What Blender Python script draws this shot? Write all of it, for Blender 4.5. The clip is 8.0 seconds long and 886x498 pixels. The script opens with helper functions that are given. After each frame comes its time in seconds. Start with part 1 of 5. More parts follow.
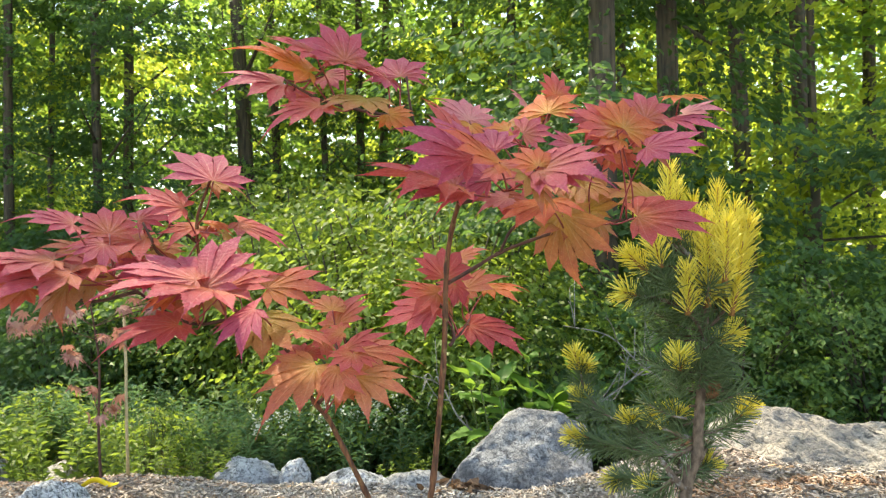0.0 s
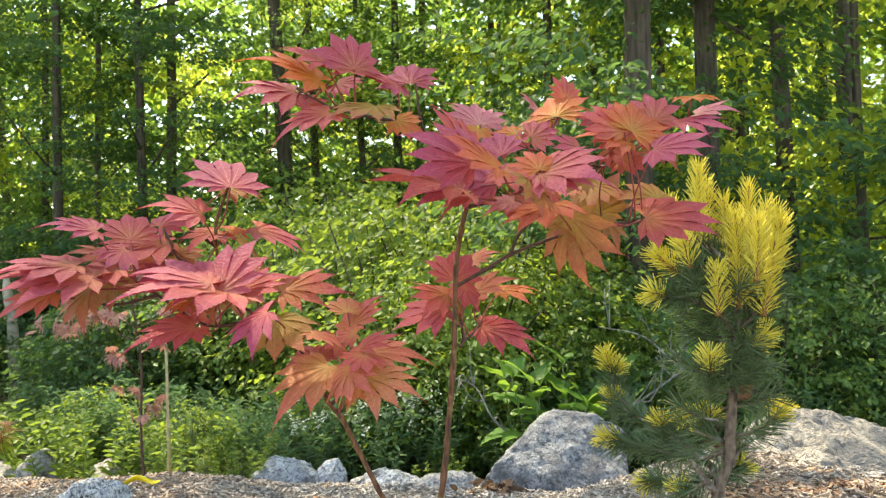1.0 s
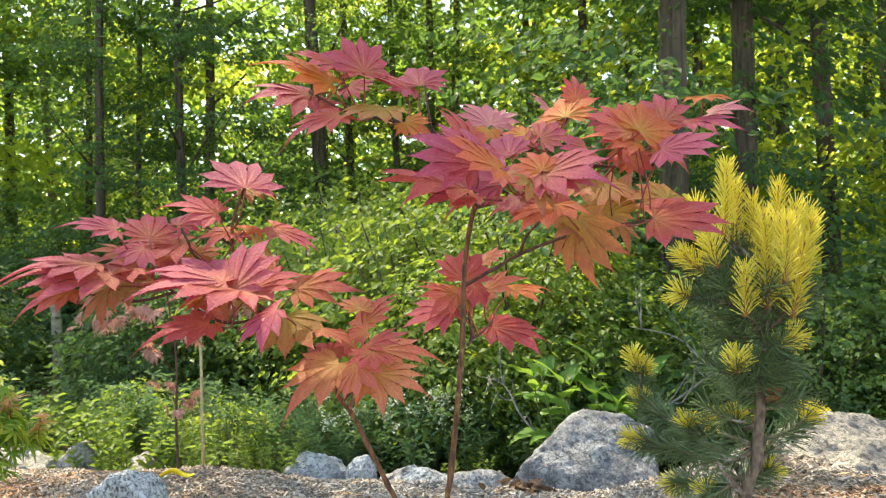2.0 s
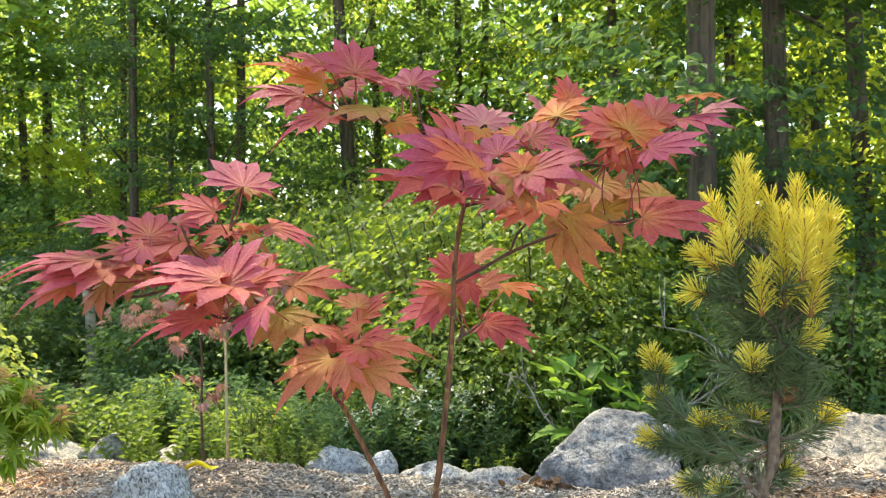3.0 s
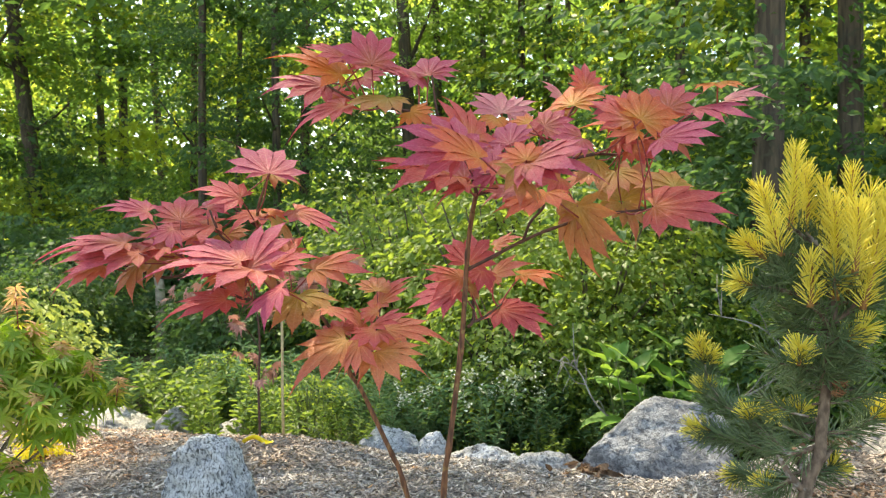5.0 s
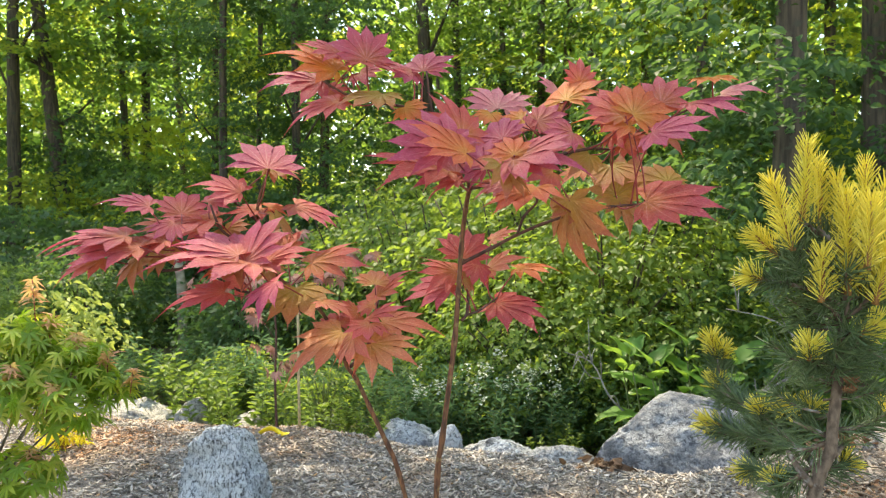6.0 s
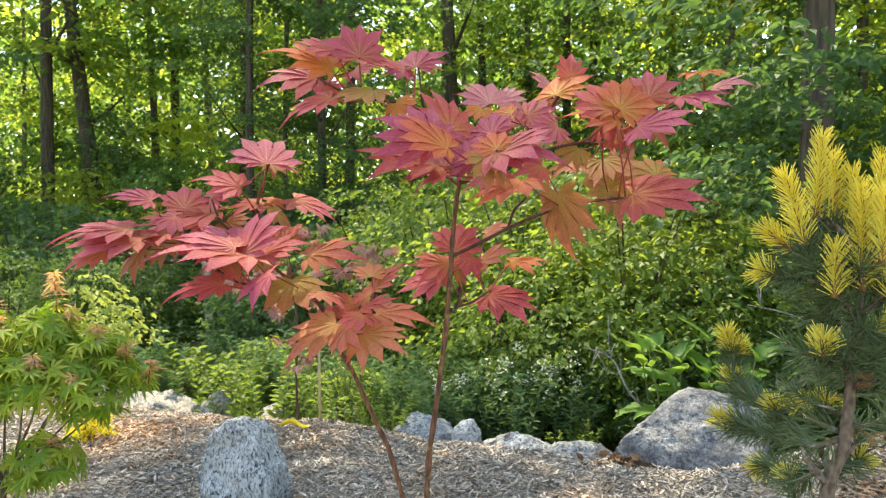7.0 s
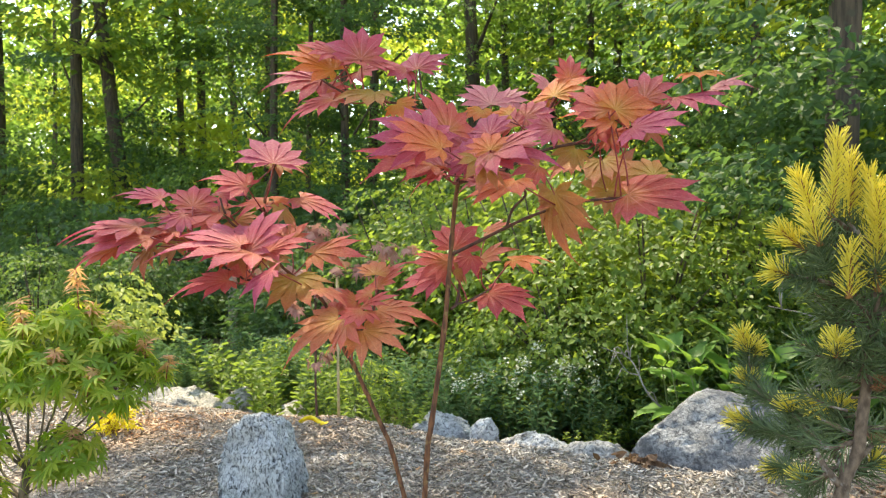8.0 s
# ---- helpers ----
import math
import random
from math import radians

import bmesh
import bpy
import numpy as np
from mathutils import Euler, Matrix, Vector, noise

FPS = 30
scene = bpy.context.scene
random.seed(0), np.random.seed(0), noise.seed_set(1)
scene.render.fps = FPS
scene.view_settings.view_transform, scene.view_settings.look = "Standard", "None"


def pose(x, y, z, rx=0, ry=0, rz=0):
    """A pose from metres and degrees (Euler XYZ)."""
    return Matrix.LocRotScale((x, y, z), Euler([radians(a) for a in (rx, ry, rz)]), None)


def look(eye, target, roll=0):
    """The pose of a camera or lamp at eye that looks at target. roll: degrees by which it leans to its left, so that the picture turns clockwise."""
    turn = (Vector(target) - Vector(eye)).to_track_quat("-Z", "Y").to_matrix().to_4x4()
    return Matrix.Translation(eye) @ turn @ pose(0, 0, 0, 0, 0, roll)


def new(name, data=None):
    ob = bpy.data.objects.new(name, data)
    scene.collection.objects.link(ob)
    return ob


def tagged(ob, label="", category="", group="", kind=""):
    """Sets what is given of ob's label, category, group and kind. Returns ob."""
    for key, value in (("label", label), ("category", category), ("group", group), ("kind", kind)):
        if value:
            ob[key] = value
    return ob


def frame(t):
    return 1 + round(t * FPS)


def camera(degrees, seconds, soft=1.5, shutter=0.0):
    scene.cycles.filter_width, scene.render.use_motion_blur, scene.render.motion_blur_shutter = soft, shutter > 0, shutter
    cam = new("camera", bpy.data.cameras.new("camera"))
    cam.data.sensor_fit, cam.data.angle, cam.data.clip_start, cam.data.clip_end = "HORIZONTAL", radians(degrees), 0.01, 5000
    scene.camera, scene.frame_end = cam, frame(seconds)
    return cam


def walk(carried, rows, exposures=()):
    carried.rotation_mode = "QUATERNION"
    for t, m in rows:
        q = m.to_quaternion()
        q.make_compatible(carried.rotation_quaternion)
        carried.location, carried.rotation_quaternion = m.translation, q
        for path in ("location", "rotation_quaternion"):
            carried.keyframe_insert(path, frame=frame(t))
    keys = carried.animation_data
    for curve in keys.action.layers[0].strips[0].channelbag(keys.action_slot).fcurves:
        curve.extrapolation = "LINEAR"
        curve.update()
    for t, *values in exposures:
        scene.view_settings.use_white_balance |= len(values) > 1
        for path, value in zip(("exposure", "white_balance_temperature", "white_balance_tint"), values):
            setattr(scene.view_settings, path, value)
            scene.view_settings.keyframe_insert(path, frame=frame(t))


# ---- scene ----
cam = camera(62.0, 8.0, 1.1)
PATH = [
    (0, (0.052, -0.763, 1.212), (-0.122, 1.23, 1.22), -1.3),
    (0.5, (0.07, -0.773, 1.213), (-0.151, 1.214, 1.225), -1.7),
    (1, (0.085, -0.773, 1.213), (-0.194, 1.207, 1.227), -1.7),
    (1.5, (0.099, -0.776, 1.213), (-0.231, 1.196, 1.227), -1.6),
    (3, (0.16, -0.781, 1.213), (-0.293, 1.167, 1.22), -1.3),
    (3.5, (0.184, -0.778, 1.214), (-0.311, 1.16, 1.213), -1.1),
    (4, (0.191, -0.788, 1.214), (-0.348, 1.138, 1.202), -0.7),
    (4.5, (0.206, -0.785, 1.216), (-0.378, 1.128, 1.192), -0.6),
    (6, (0.25, -0.784, 1.216), (-0.42, 1.1, 1.165), -0.5),
    (6.5, (0.278, -0.782, 1.214), (-0.426, 1.089, 1.158), -0.5),
    (7, (0.294, -0.785, 1.213), (-0.444, 1.073, 1.151), -0.5),
    (7.5, (0.315, -0.788, 1.213), (-0.456, 1.056, 1.148), -0.5),
    (8, (0.327, -0.79, 1.212), (-0.47, 1.043, 1.149), -0.3),
]
EXPOSURES = [(0, 2.12, 8650, 4), (8, 2.09, 8650, 4)]
walk(cam, [(t, look(eye, target, roll)) for t, eye, target, roll in PATH], EXPOSURES)
# a small phone lens: gentle blur behind the maple
cam.data.dof.use_dof = True
cam.data.dof.focus_distance = 1.12
cam.data.dof.aperture_fstop = 14.0

# ---- world and sun ----
SUN_EL, SUN_AZ = 62.0, -40.0      # degrees above the horizon; degrees to the right of straight ahead
world = bpy.data.worlds.new("sky")
scene.world = world
world.use_nodes = True
wn = world.node_tree.nodes
sky = wn.new("ShaderNodeTexSky")
sky.sky_type = "NISHITA"
sky.sun_disc = False
sky.sun_elevation = radians(SUN_EL)
sky.sun_rotation = radians(SUN_AZ)
world.node_tree.links.new(sky.outputs[0], wn["Background"].inputs[0])
wn["Background"].inputs[1].default_value = 0.15
sun = new("sun", bpy.data.lights.new("sun", "SUN"))
sun.data.energy = 2.6
sun.data.angle = radians(0.5)
sun.data.color = (1.0, 0.95, 0.86)
to_sun = Vector((math.sin(radians(SUN_AZ)) * math.cos(radians(SUN_EL)), math.cos(radians(SUN_AZ)) * math.cos(radians(SUN_EL)), math.sin(radians(SUN_EL))))
sun.matrix_world = look(to_sun * 60, (0, 0, 0))


# ---- materials ----
def material(name):
    m = bpy.data.materials.new(name)
    m.use_nodes = True
    return m, m.node_tree.nodes, m.node_tree.links, m.node_tree.nodes["Principled BSDF"]


def ramp(n, stops):
    r = n.new("ShaderNodeValToRGB")
    el = r.color_ramp.elements
    while len(el) < len(stops):
        el.new(0.5)
    for e, (p, c) in zip(el, stops):
        e.position, e.color = p, (*c, 1)
    return r


def noise_tex(n, l, scale, detail=4.0, rough=0.55, space="Object"):
    tc = n.new("ShaderNodeTexCoord")
    t = n.new("ShaderNodeTexNoise")
    t.inputs["Scale"].default_value = scale
    t.inputs["Detail"].default_value = detail
    t.inputs["Roughness"].default_value = rough
    l.new(tc.outputs[space], t.inputs["Vector"])
    return t


def blend(n, l, a, b, fac, mode="MIX"):
    m = n.new("ShaderNodeMix")
    m.data_type, m.blend_type = "RGBA", mode
    for value, i in ((fac, 0), (a, 6), (b, 7)):
        if isinstance(value, (float, int)):
            m.inputs[i].default_value = value
        elif isinstance(value, tuple):
            m.inputs[i].default_value = (*value, 1)
        else:
            l.new(value, m.inputs[i])
    return m.outputs[2]


def calc(n, l, op, a, b=0.0, c=0.0):
    m = n.new("ShaderNodeMath")
    m.operation = op
    for i, value in enumerate((a, b, c)):
        if isinstance(value, (float, int)):
            m.inputs[i].default_value = value
        else:
            l.new(value, m.inputs[i])
    return m.outputs[0]


def bump(n, l, bsdf, height, strength, distance):
    b = n.new("ShaderNodeBump")
    b.inputs["Strength"].default_value = strength
    b.inputs["Distance"].default_value = distance
    l.new(height, b.inputs["Height"])
    l.new(b.outputs[0], bsdf.inputs["Normal"])


def see_through(m, n, l, bsdf, colour, amount):
    """Let daylight glow through a thin leaf."""
    tr = n.new("ShaderNodeBsdfTranslucent")
    mix = n.new("ShaderNodeMixShader")
    mix.inputs[0].default_value = amount
    if isinstance(colour, tuple):
        tr.inputs[0].default_value = (*colour, 1)
    else:
        l.new(colour, tr.inputs[0])
    l.new(bsdf.outputs[0], mix.inputs[1])
    l.new(tr.outputs[0], mix.inputs[2])
    l.new(mix.outputs[0], n["Material Output"].inputs[0])


def leaf_material(name, base, middle, edge, glow, vein, sheen=0.5, rough=0.5, through_light=0.4, turn=0.5):
    """A lobed leaf: colour runs from the stalk to the tips, with paler veins along each lobe."""
    m, n, l, b = material(name)
    tc = n.new("ShaderNodeTexCoord")
    ln = n.new("ShaderNodeVectorMath")
    ln.operation = "LENGTH"
    l.new(tc.outputs["Object"], ln.inputs[0])
    nz = noise_tex(n, l, 3.0, 5.0)
    info = n.new("ShaderNodeObjectInfo")
    shift = calc(n, l, "MULTIPLY_ADD", info.outputs["Random"], turn, -turn / 2)
    wob = calc(n, l, "MULTIPLY_ADD", nz.outputs["Fac"], 0.8, -0.36)
    pos = calc(n, l, "ADD", calc(n, l, "ADD", ln.outputs["Value"], shift), wob)
    col = ramp(n, [(0.0, base), (0.38, middle), (0.85, edge)])
    l.new(pos, col.inputs[0])
    uv = n.new("ShaderNodeSeparateXYZ")
    l.new(tc.outputs["UV"], uv.inputs[0])
    rib = calc(n, l, "LESS_THAN", uv.outputs["Y"], 0.055)
    slant = calc(n, l, "MULTIPLY_ADD", uv.outputs["Y"], -0.25, uv.outputs["X"])
    side = calc(n, l, "PINGPONG", slant, 0.055)
    side = calc(n, l, "MULTIPLY", calc(n, l, "LESS_THAN", side, 0.0055), 0.45)
    veins = calc(n, l, "MAXIMUM", calc(n, l, "MULTIPLY", rib, 0.55), side)
    colour = blend(n, l, col.outputs[0], vein, veins)
    fine = noise_tex(n, l, 22.0, 3.0)
    spots = ramp(n, [(0.30, (0.72, 0.72, 0.70)), (0.52, (1.0, 1.0, 0.98)), (0.74, (1.2, 1.2, 1.16))])
    l.new(fine.outputs["Fac"], spots.inputs[0])
    colour = blend(n, l, colour, spots.outputs[0], 0.75, "MULTIPLY")
    l.new(colour, b.inputs["Base Color"])
    b.inputs["Roughness"].default_value = rough
    b.inputs["Specular IOR Level"].default_value = sheen
    bump(n, l, b, calc(n, l, "SUBTRACT", fine.outputs["Fac"], calc(n, l, "MULTIPLY", veins, 0.9)), 0.3, 0.02)
    see_through(m, n, l, b, blend(n, l, colour, glow, 0.65), through_light)
    return m


def foliage(name, dark, light, glow, through_light=0.45, rough=0.5):
    """Plain small leaves: each one varies a little in colour."""
    m, n, l, b = material(name)
    geo = n.new("ShaderNodeNewGeometry")
    info = n.new("ShaderNodeObjectInfo")
    mixed = calc(n, l, "FRACT", calc(n, l, "ADD", geo.outputs["Random Per Island"], info.outputs["Random"]))
    nz = noise_tex(n, l, 1.3, 2.0)
    k = calc(n, l, "MULTIPLY_ADD", mixed, 0.6, calc(n, l, "MULTIPLY_ADD", nz.outputs["Fac"], 1.0, -0.3))
    colour = blend(n, l, dark, light, k)
    l.new(colour, b.inputs["Base Color"])
    b.inputs["Roughness"].default_value = rough
    b.inputs["Specular IOR Level"].default_value = 0.3
    see_through(m, n, l, b, blend(n, l, colour, glow, 0.7), through_light)
    return m


def bark(name, dark, light, scale=6.0, stretch=0.18, patches=None):
    m, n, l, b = material(name)
    tc = n.new("ShaderNodeTexCoord")
    mp = n.new("ShaderNodeMapping")
    mp.inputs["Scale"].default_value = (1, 1, stretch)
    l.new(tc.outputs["Object"], mp.inputs[0])
    a = n.new("ShaderNodeTexNoise")
    a.inputs["Scale"].default_value = scale
    a.inputs["Detail"].default_value = 8
    l.new(mp.outputs[0], a.inputs["Vector"])
    c = ramp(n, [(0.35, dark), (0.68, light)])
    l.new(a.outputs["Fac"], c.inputs[0])
    colour = c.outputs[0]
    big = noise_tex(n, l, scale * 0.35, 3.0)
    if patches:
        pr = ramp(n, [(0.56, (0, 0, 0)), (0.66, (1, 1, 1))])
        l.new(big.outputs["Fac"], pr.inputs[0])
        colour = blend(n, l, colour, patches, pr.outputs[0])
    l.new(colour, b.inputs["Base Color"])
    b.inputs["Roughness"].default_value = 0.85
    bump(n, l, b, a.outputs["Fac"], 0.9, 0.25 / scale)
    return m


def stone(name, pale, mid, dark, grain, lichen=(0.5, 0.5, 0.46), streak=(1, 1, 1), cover=0.75, relief=0.02):
    """Weathered rock: crystals at a fine scale, lichen and stains at a large one."""
    m, n, l, b = material(name)
    tc = n.new("ShaderNodeTexCoord")
    mp = n.new("ShaderNodeMapping")
    mp.inputs["Scale"].default_value = streak
    mp.inputs["Rotation"].default_value = (0.3, 0.5, 0.2)
    l.new(tc.outputs["Object"], mp.inputs[0])
    f = n.new("ShaderNodeTexNoise")
    f.inputs["Scale"].default_value = grain
    f.inputs["Detail"].default_value = 5
    f.inputs["Roughness"].default_value = 0.7
    f.inputs["Distortion"].default_value = 0.7
    l.new(mp.outputs[0], f.inputs["Vector"])
    c = ramp(n, [(0.40, dark), (0.48, mid), (0.57, pale)])
    l.new(f.outputs["Fac"], c.inputs[0])
    big = noise_tex(n, l, grain * 0.16, 7.0, 0.7)
    br = ramp(n, [(0.42, (0, 0, 0)), (0.62, (1, 1, 1))])
    l.new(big.outputs["Fac"], br.inputs[0])
    colour = blend(n, l, c.outputs[0], lichen, calc(n, l, "MULTIPLY", br.outputs[0], cover))
    l.new(colour, b.inputs["Base Color"])
    b.inputs["Roughness"].default_value = 0.8
    bump(n, l, b, calc(n, l, "ADD", f.outputs["Fac"], calc(n, l, "MULTIPLY", big.outputs["Fac"], 2.0)), 0.7, relief)
    return m


def plain(name, colour, rough=0.6, spread=0.25, scale=30.0):
    m, n, l, b = material(name)
    nz = noise_tex(n, l, scale, 4.0)
    c = ramp(n, [(0.3, tuple(v * (1 - spread) for v in colour)), (0.7, tuple(min(1, v * (1 + spread)) for v in colour))])
    l.new(nz.outputs["Fac"], c.inputs[0])
    l.new(c.outputs[0], b.inputs["Base Color"])
    b.inputs["Roughness"].default_value = rough
    bump(n, l, b, nz.outputs["Fac"], 0.4, 0.005)
    return m


MAPLE = {
    "purple": leaf_material("maple_leaf_purple", (0.43, 0.12, 0.06), (0.45, 0.074, 0.100), (0.41, 0.062, 0.132), (0.66, 0.09, 0.13), (0.58, 0.23, 0.25), 0.28, 0.5, 0.31),
    "rose": leaf_material("maple_leaf_rose", (0.47, 0.175, 0.05), (0.49, 0.090, 0.074), (0.46, 0.066, 0.105), (0.80, 0.14, 0.075), (0.62, 0.27, 0.23), 0.28, 0.5, 0.35),
    "orange": leaf_material("maple_leaf_orange", (0.50, 0.235, 0.04), (0.56, 0.14, 0.044), (0.52, 0.08, 0.07), (0.92, 0.24, 0.04), (0.70, 0.36, 0.14), 0.35, 0.5, 0.38),
    "peach": leaf_material("maple_leaf_peach", (0.56, 0.31, 0.09), (0.56, 0.20, 0.10), (0.52, 0.11, 0.10), (0.92, 0.30, 0.08), (0.74, 0.42, 0.24), 0.4, 0.45, 0.38),
    "olive": leaf_material("maple_leaf_olive", (0.34, 0.25, 0.045), (0.39, 0.19, 0.055), (0.43, 0.10, 0.08), (0.62, 0.27, 0.07), (0.50, 0.32, 0.17), 0.3, 0.5, 0.36),
    "pale": leaf_material("maple_leaf_pale", (0.60, 0.25, 0.20), (0.58, 0.19, 0.21), (0.56, 0.14, 0.20), (0.8, 0.18, 0.14), (0.66, 0.34, 0.32), 0.5, 0.45, 0.3),
}
GREEN_MAPLE = {
    "green": leaf_material("green_maple_leaf", (0.095, 0.185, 0.018), (0.135, 0.225, 0.022), (0.21, 0.255, 0.035), (0.50, 0.78, 0.04), (0.20, 0.34, 0.06), 0.5, 0.40, 0.40),
    "young": leaf_material("young_green_leaf", (0.20, 0.33, 0.035), (0.29, 0.38, 0.05), (0.42, 0.38, 0.08), (0.78, 0.80, 0.08), (0.40, 0.46, 0.12), 0.4, 0.42, 0.45),
    "tip": leaf_material("shoot_tip_leaf", (0.56, 0.50, 0.18), (0.64, 0.42, 0.22), (0.66, 0.30, 0.24), (0.90, 0.46, 0.16), (0.62, 0.40, 0.24), 0.4, 0.45, 0.42),
}
SAPLING_LEAF = leaf_material("sapling_leaf", (0.32, 0.19, 0.14), (0.36, 0.17, 0.15), (0.38, 0.16, 0.155), (0.5, 0.24, 0.18), (0.55, 0.32, 0.25), 0.4, 0.5, 0.35)
STALK = plain("red_stalk", (0.26, 0.035, 0.035), 0.45, 0.3, 60)
MAPLE_BARK = bark("maple_bark", (0.055, 0.022, 0.012), (0.20, 0.082, 0.038), 240.0, 0.22, (0.20, 0.125, 0.05))
TWIG_BARK = bark("twig_bark", (0.045, 0.02, 0.016), (0.12, 0.05, 0.035), 120.0, 0.3)
PINE_BARK = bark("pine_bark", (0.075, 0.048, 0.034), (0.20, 0.14, 0.10), 70.0, 0.6, (0.27, 0.25, 0.23))
NEEDLE_GREEN = foliage("pine_needle_green", (0.035, 0.072, 0.032), (0.155, 0.212, 0.095), (0.26, 0.36, 0.11), 0.2, 0.36)
NEEDLE_GOLD = foliage("pine_needle_gold", (0.66, 0.56, 0.07), (0.88, 0.79, 0.19), (0.92, 0.80, 0.12), 0.35, 0.4)
SHOOT = plain("pine_shoot", (0.26, 0.12, 0.035), 0.7, 0.3, 120)
CONE = plain("pine_cone", (0.24, 0.11, 0.05), 0.7, 0.4, 80)
GRANITE = stone("granite", (0.62, 0.64, 0.68), (0.36, 0.38, 0.42), (0.016, 0.016, 0.02), 80.0, (0.42, 0.44, 0.48), (1.3, 1.3, 0.6), 0.35)
FIELDSTONE = stone("fieldstone", (0.37, 0.37, 0.38), (0.225, 0.23, 0.245), (0.075, 0.075, 0.085), 46.0, (0.085, 0.088, 0.10), cover=0.85)
GREY_STONE = stone("grey_fieldstone", (0.45, 0.44, 0.43), (0.32, 0.315, 0.31), (0.12, 0.115, 0.115), 55.0, (0.22, 0.20, 0.19), cover=0.5)
WHITE_STONE = stone("white_fieldstone", (0.56, 0.57, 0.59), (0.43, 0.44, 0.46), (0.14, 0.14, 0.15), 48.0, (0.22, 0.22, 0.235), cover=0.7)
SPOTTED_STONE = stone("lichen_spotted_stone", (0.58, 0.59, 0.61), (0.47, 0.48, 0.50), (0.18, 0.18, 0.19), 70.0, (0.02, 0.021, 0.025), cover=0.97)
BLEACHED_STONE = stone("bleached_stone", (0.50, 0.445, 0.385), (0.37, 0.33, 0.29), (0.13, 0.12, 0.11), 42.0, (0.10, 0.108, 0.125), cover=0.85, relief=0.09)
MOSSY_STONE = stone("mossy_stone", (0.36, 0.40, 0.36), (0.27, 0.30, 0.26), (0.10, 0.12, 0.08), 34.0, (0.12, 0.16, 0.10))
FOREST_BARK = bark("forest_bark", (0.026, 0.019, 0.014), (0.115, 0.086, 0.060), 30.0, 0.10, (0.055, 0.052, 0.036))
BIRCH_BARK = bark("birch_bark", (0.24, 0.20, 0.15), (0.42, 0.36, 0.28), 14.0, 2.0, (0.15, 0.12, 0.10))
DEAD_WOOD = bark("dead_wood", (0.14, 0.13, 0.12), (0.30, 0.28, 0.265), 40.0, 0.3)
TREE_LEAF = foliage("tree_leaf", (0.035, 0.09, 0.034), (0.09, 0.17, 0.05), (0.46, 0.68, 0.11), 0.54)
# brighter copy of the tree leaf, with backlight put into the colour
BACKLIT_LEAF = foliage("backlit_tree_leaf", (0.08, 0.13, 0.028), (0.16, 0.22, 0.045), (0.80, 0.88, 0.12), 0.66)
# darker copy for trees and undergrowth, with shade put into the colour
SHADED_LEAF = foliage("shaded_leaf", (0.022, 0.06, 0.025), (0.048, 0.105, 0.038), (0.28, 0.48, 0.10), 0.34, 0.6)
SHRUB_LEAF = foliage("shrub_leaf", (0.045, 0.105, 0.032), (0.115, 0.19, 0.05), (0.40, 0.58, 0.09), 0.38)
# shrub leaf made yellower and brighter to stand for sun on it
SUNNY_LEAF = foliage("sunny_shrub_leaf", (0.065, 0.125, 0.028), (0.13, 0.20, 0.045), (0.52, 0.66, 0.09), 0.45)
BLUE_LEAF = foliage("grey_green_leaf", (0.045, 0.11, 0.05), (0.10, 0.18, 0.09), (0.24, 0.42, 0.14), 0.32)
# weed green with the sunlight put into its colour
WEED_LEAF = foliage("sunlit_weed_leaf", (0.055, 0.115, 0.028), (0.125, 0.185, 0.042), (0.44, 0.60, 0.09), 0.40)
LIME_LEAF = foliage("lime_leaf", (0.18, 0.25, 0.05), (0.30, 0.36, 0.10), (0.54, 0.60, 0.13), 0.38)
BROAD_LEAF = foliage("broad_leaf", (0.06, 0.15, 0.025), (0.10, 0.22, 0.045), (0.38, 0.58, 0.08), 0.42, 0.45)
GOLD_FERN = foliage("gold_shrublet_leaf", (0.60, 0.50, 0.035), (0.80, 0.69, 0.07), (0.92, 0.80, 0.07), 0.42)
FLOWER = plain("white_flower", (0.55, 0.57, 0.46), 0.7, 0.15)
STEM_GREEN = plain("green_stem", (0.12, 0.15, 0.05), 0.6, 0.3)
BAMBOO = plain("bamboo_stake", (0.42, 0.33, 0.19), 0.55, 0.25, 40)
TAPE = plain("yellow_tape", (0.80, 0.58, 0.02), 0.4, 0.1)
DRY_LEAF = foliage("dry_leaf", (0.10, 0.06, 0.04), (0.19, 0.115, 0.075), (0.28, 0.16, 0.08), 0.2, 0.8)


def chip_material(name, tint):
    m, n, l, b = material(name)
    geo = n.new("ShaderNodeNewGeometry")
    c = ramp(n, [(0.0, (0.14, 0.115, 0.095)), (0.35, (0.27, 0.235, 0.21)), (0.7, (0.41, 0.37, 0.335)), (0.93, (0.54, 0.49, 0.45)), (1.0, (0.44, 0.27, 0.15))])
    l.new(geo.outputs["Random Per Island"], c.inputs[0])
    nz = noise_tex(n, l, 90.0, 4.0)
    g = ramp(n, [(0.3, (0.7, 0.7, 0.7)), (0.7, (1.15, 1.15, 1.15))])
    l.new(nz.outputs["Fac"], g.inputs[0])
    patch = noise_tex(n, l, 1.7, 3.0)
    warm = ramp(n, [(0.50, (1, 1, 1)), (0.70, (1.10, 0.82, 0.60))])
    l.new(patch.outputs["Fac"], warm.inputs[0])
    colour = blend(n, l, blend(n, l, c.outputs[0], g.outputs[0], 0.8, "MULTIPLY"), warm.outputs[0], 0.8, "MULTIPLY")
    colour = blend(n, l, colour, tint, 1.0, "MULTIPLY")
    l.new(colour, b.inputs["Base Color"])
    b.inputs["Roughness"].default_value = 0.85
    bump(n, l, b, nz.outputs["Fac"], 0.5, 0.004)
    return m


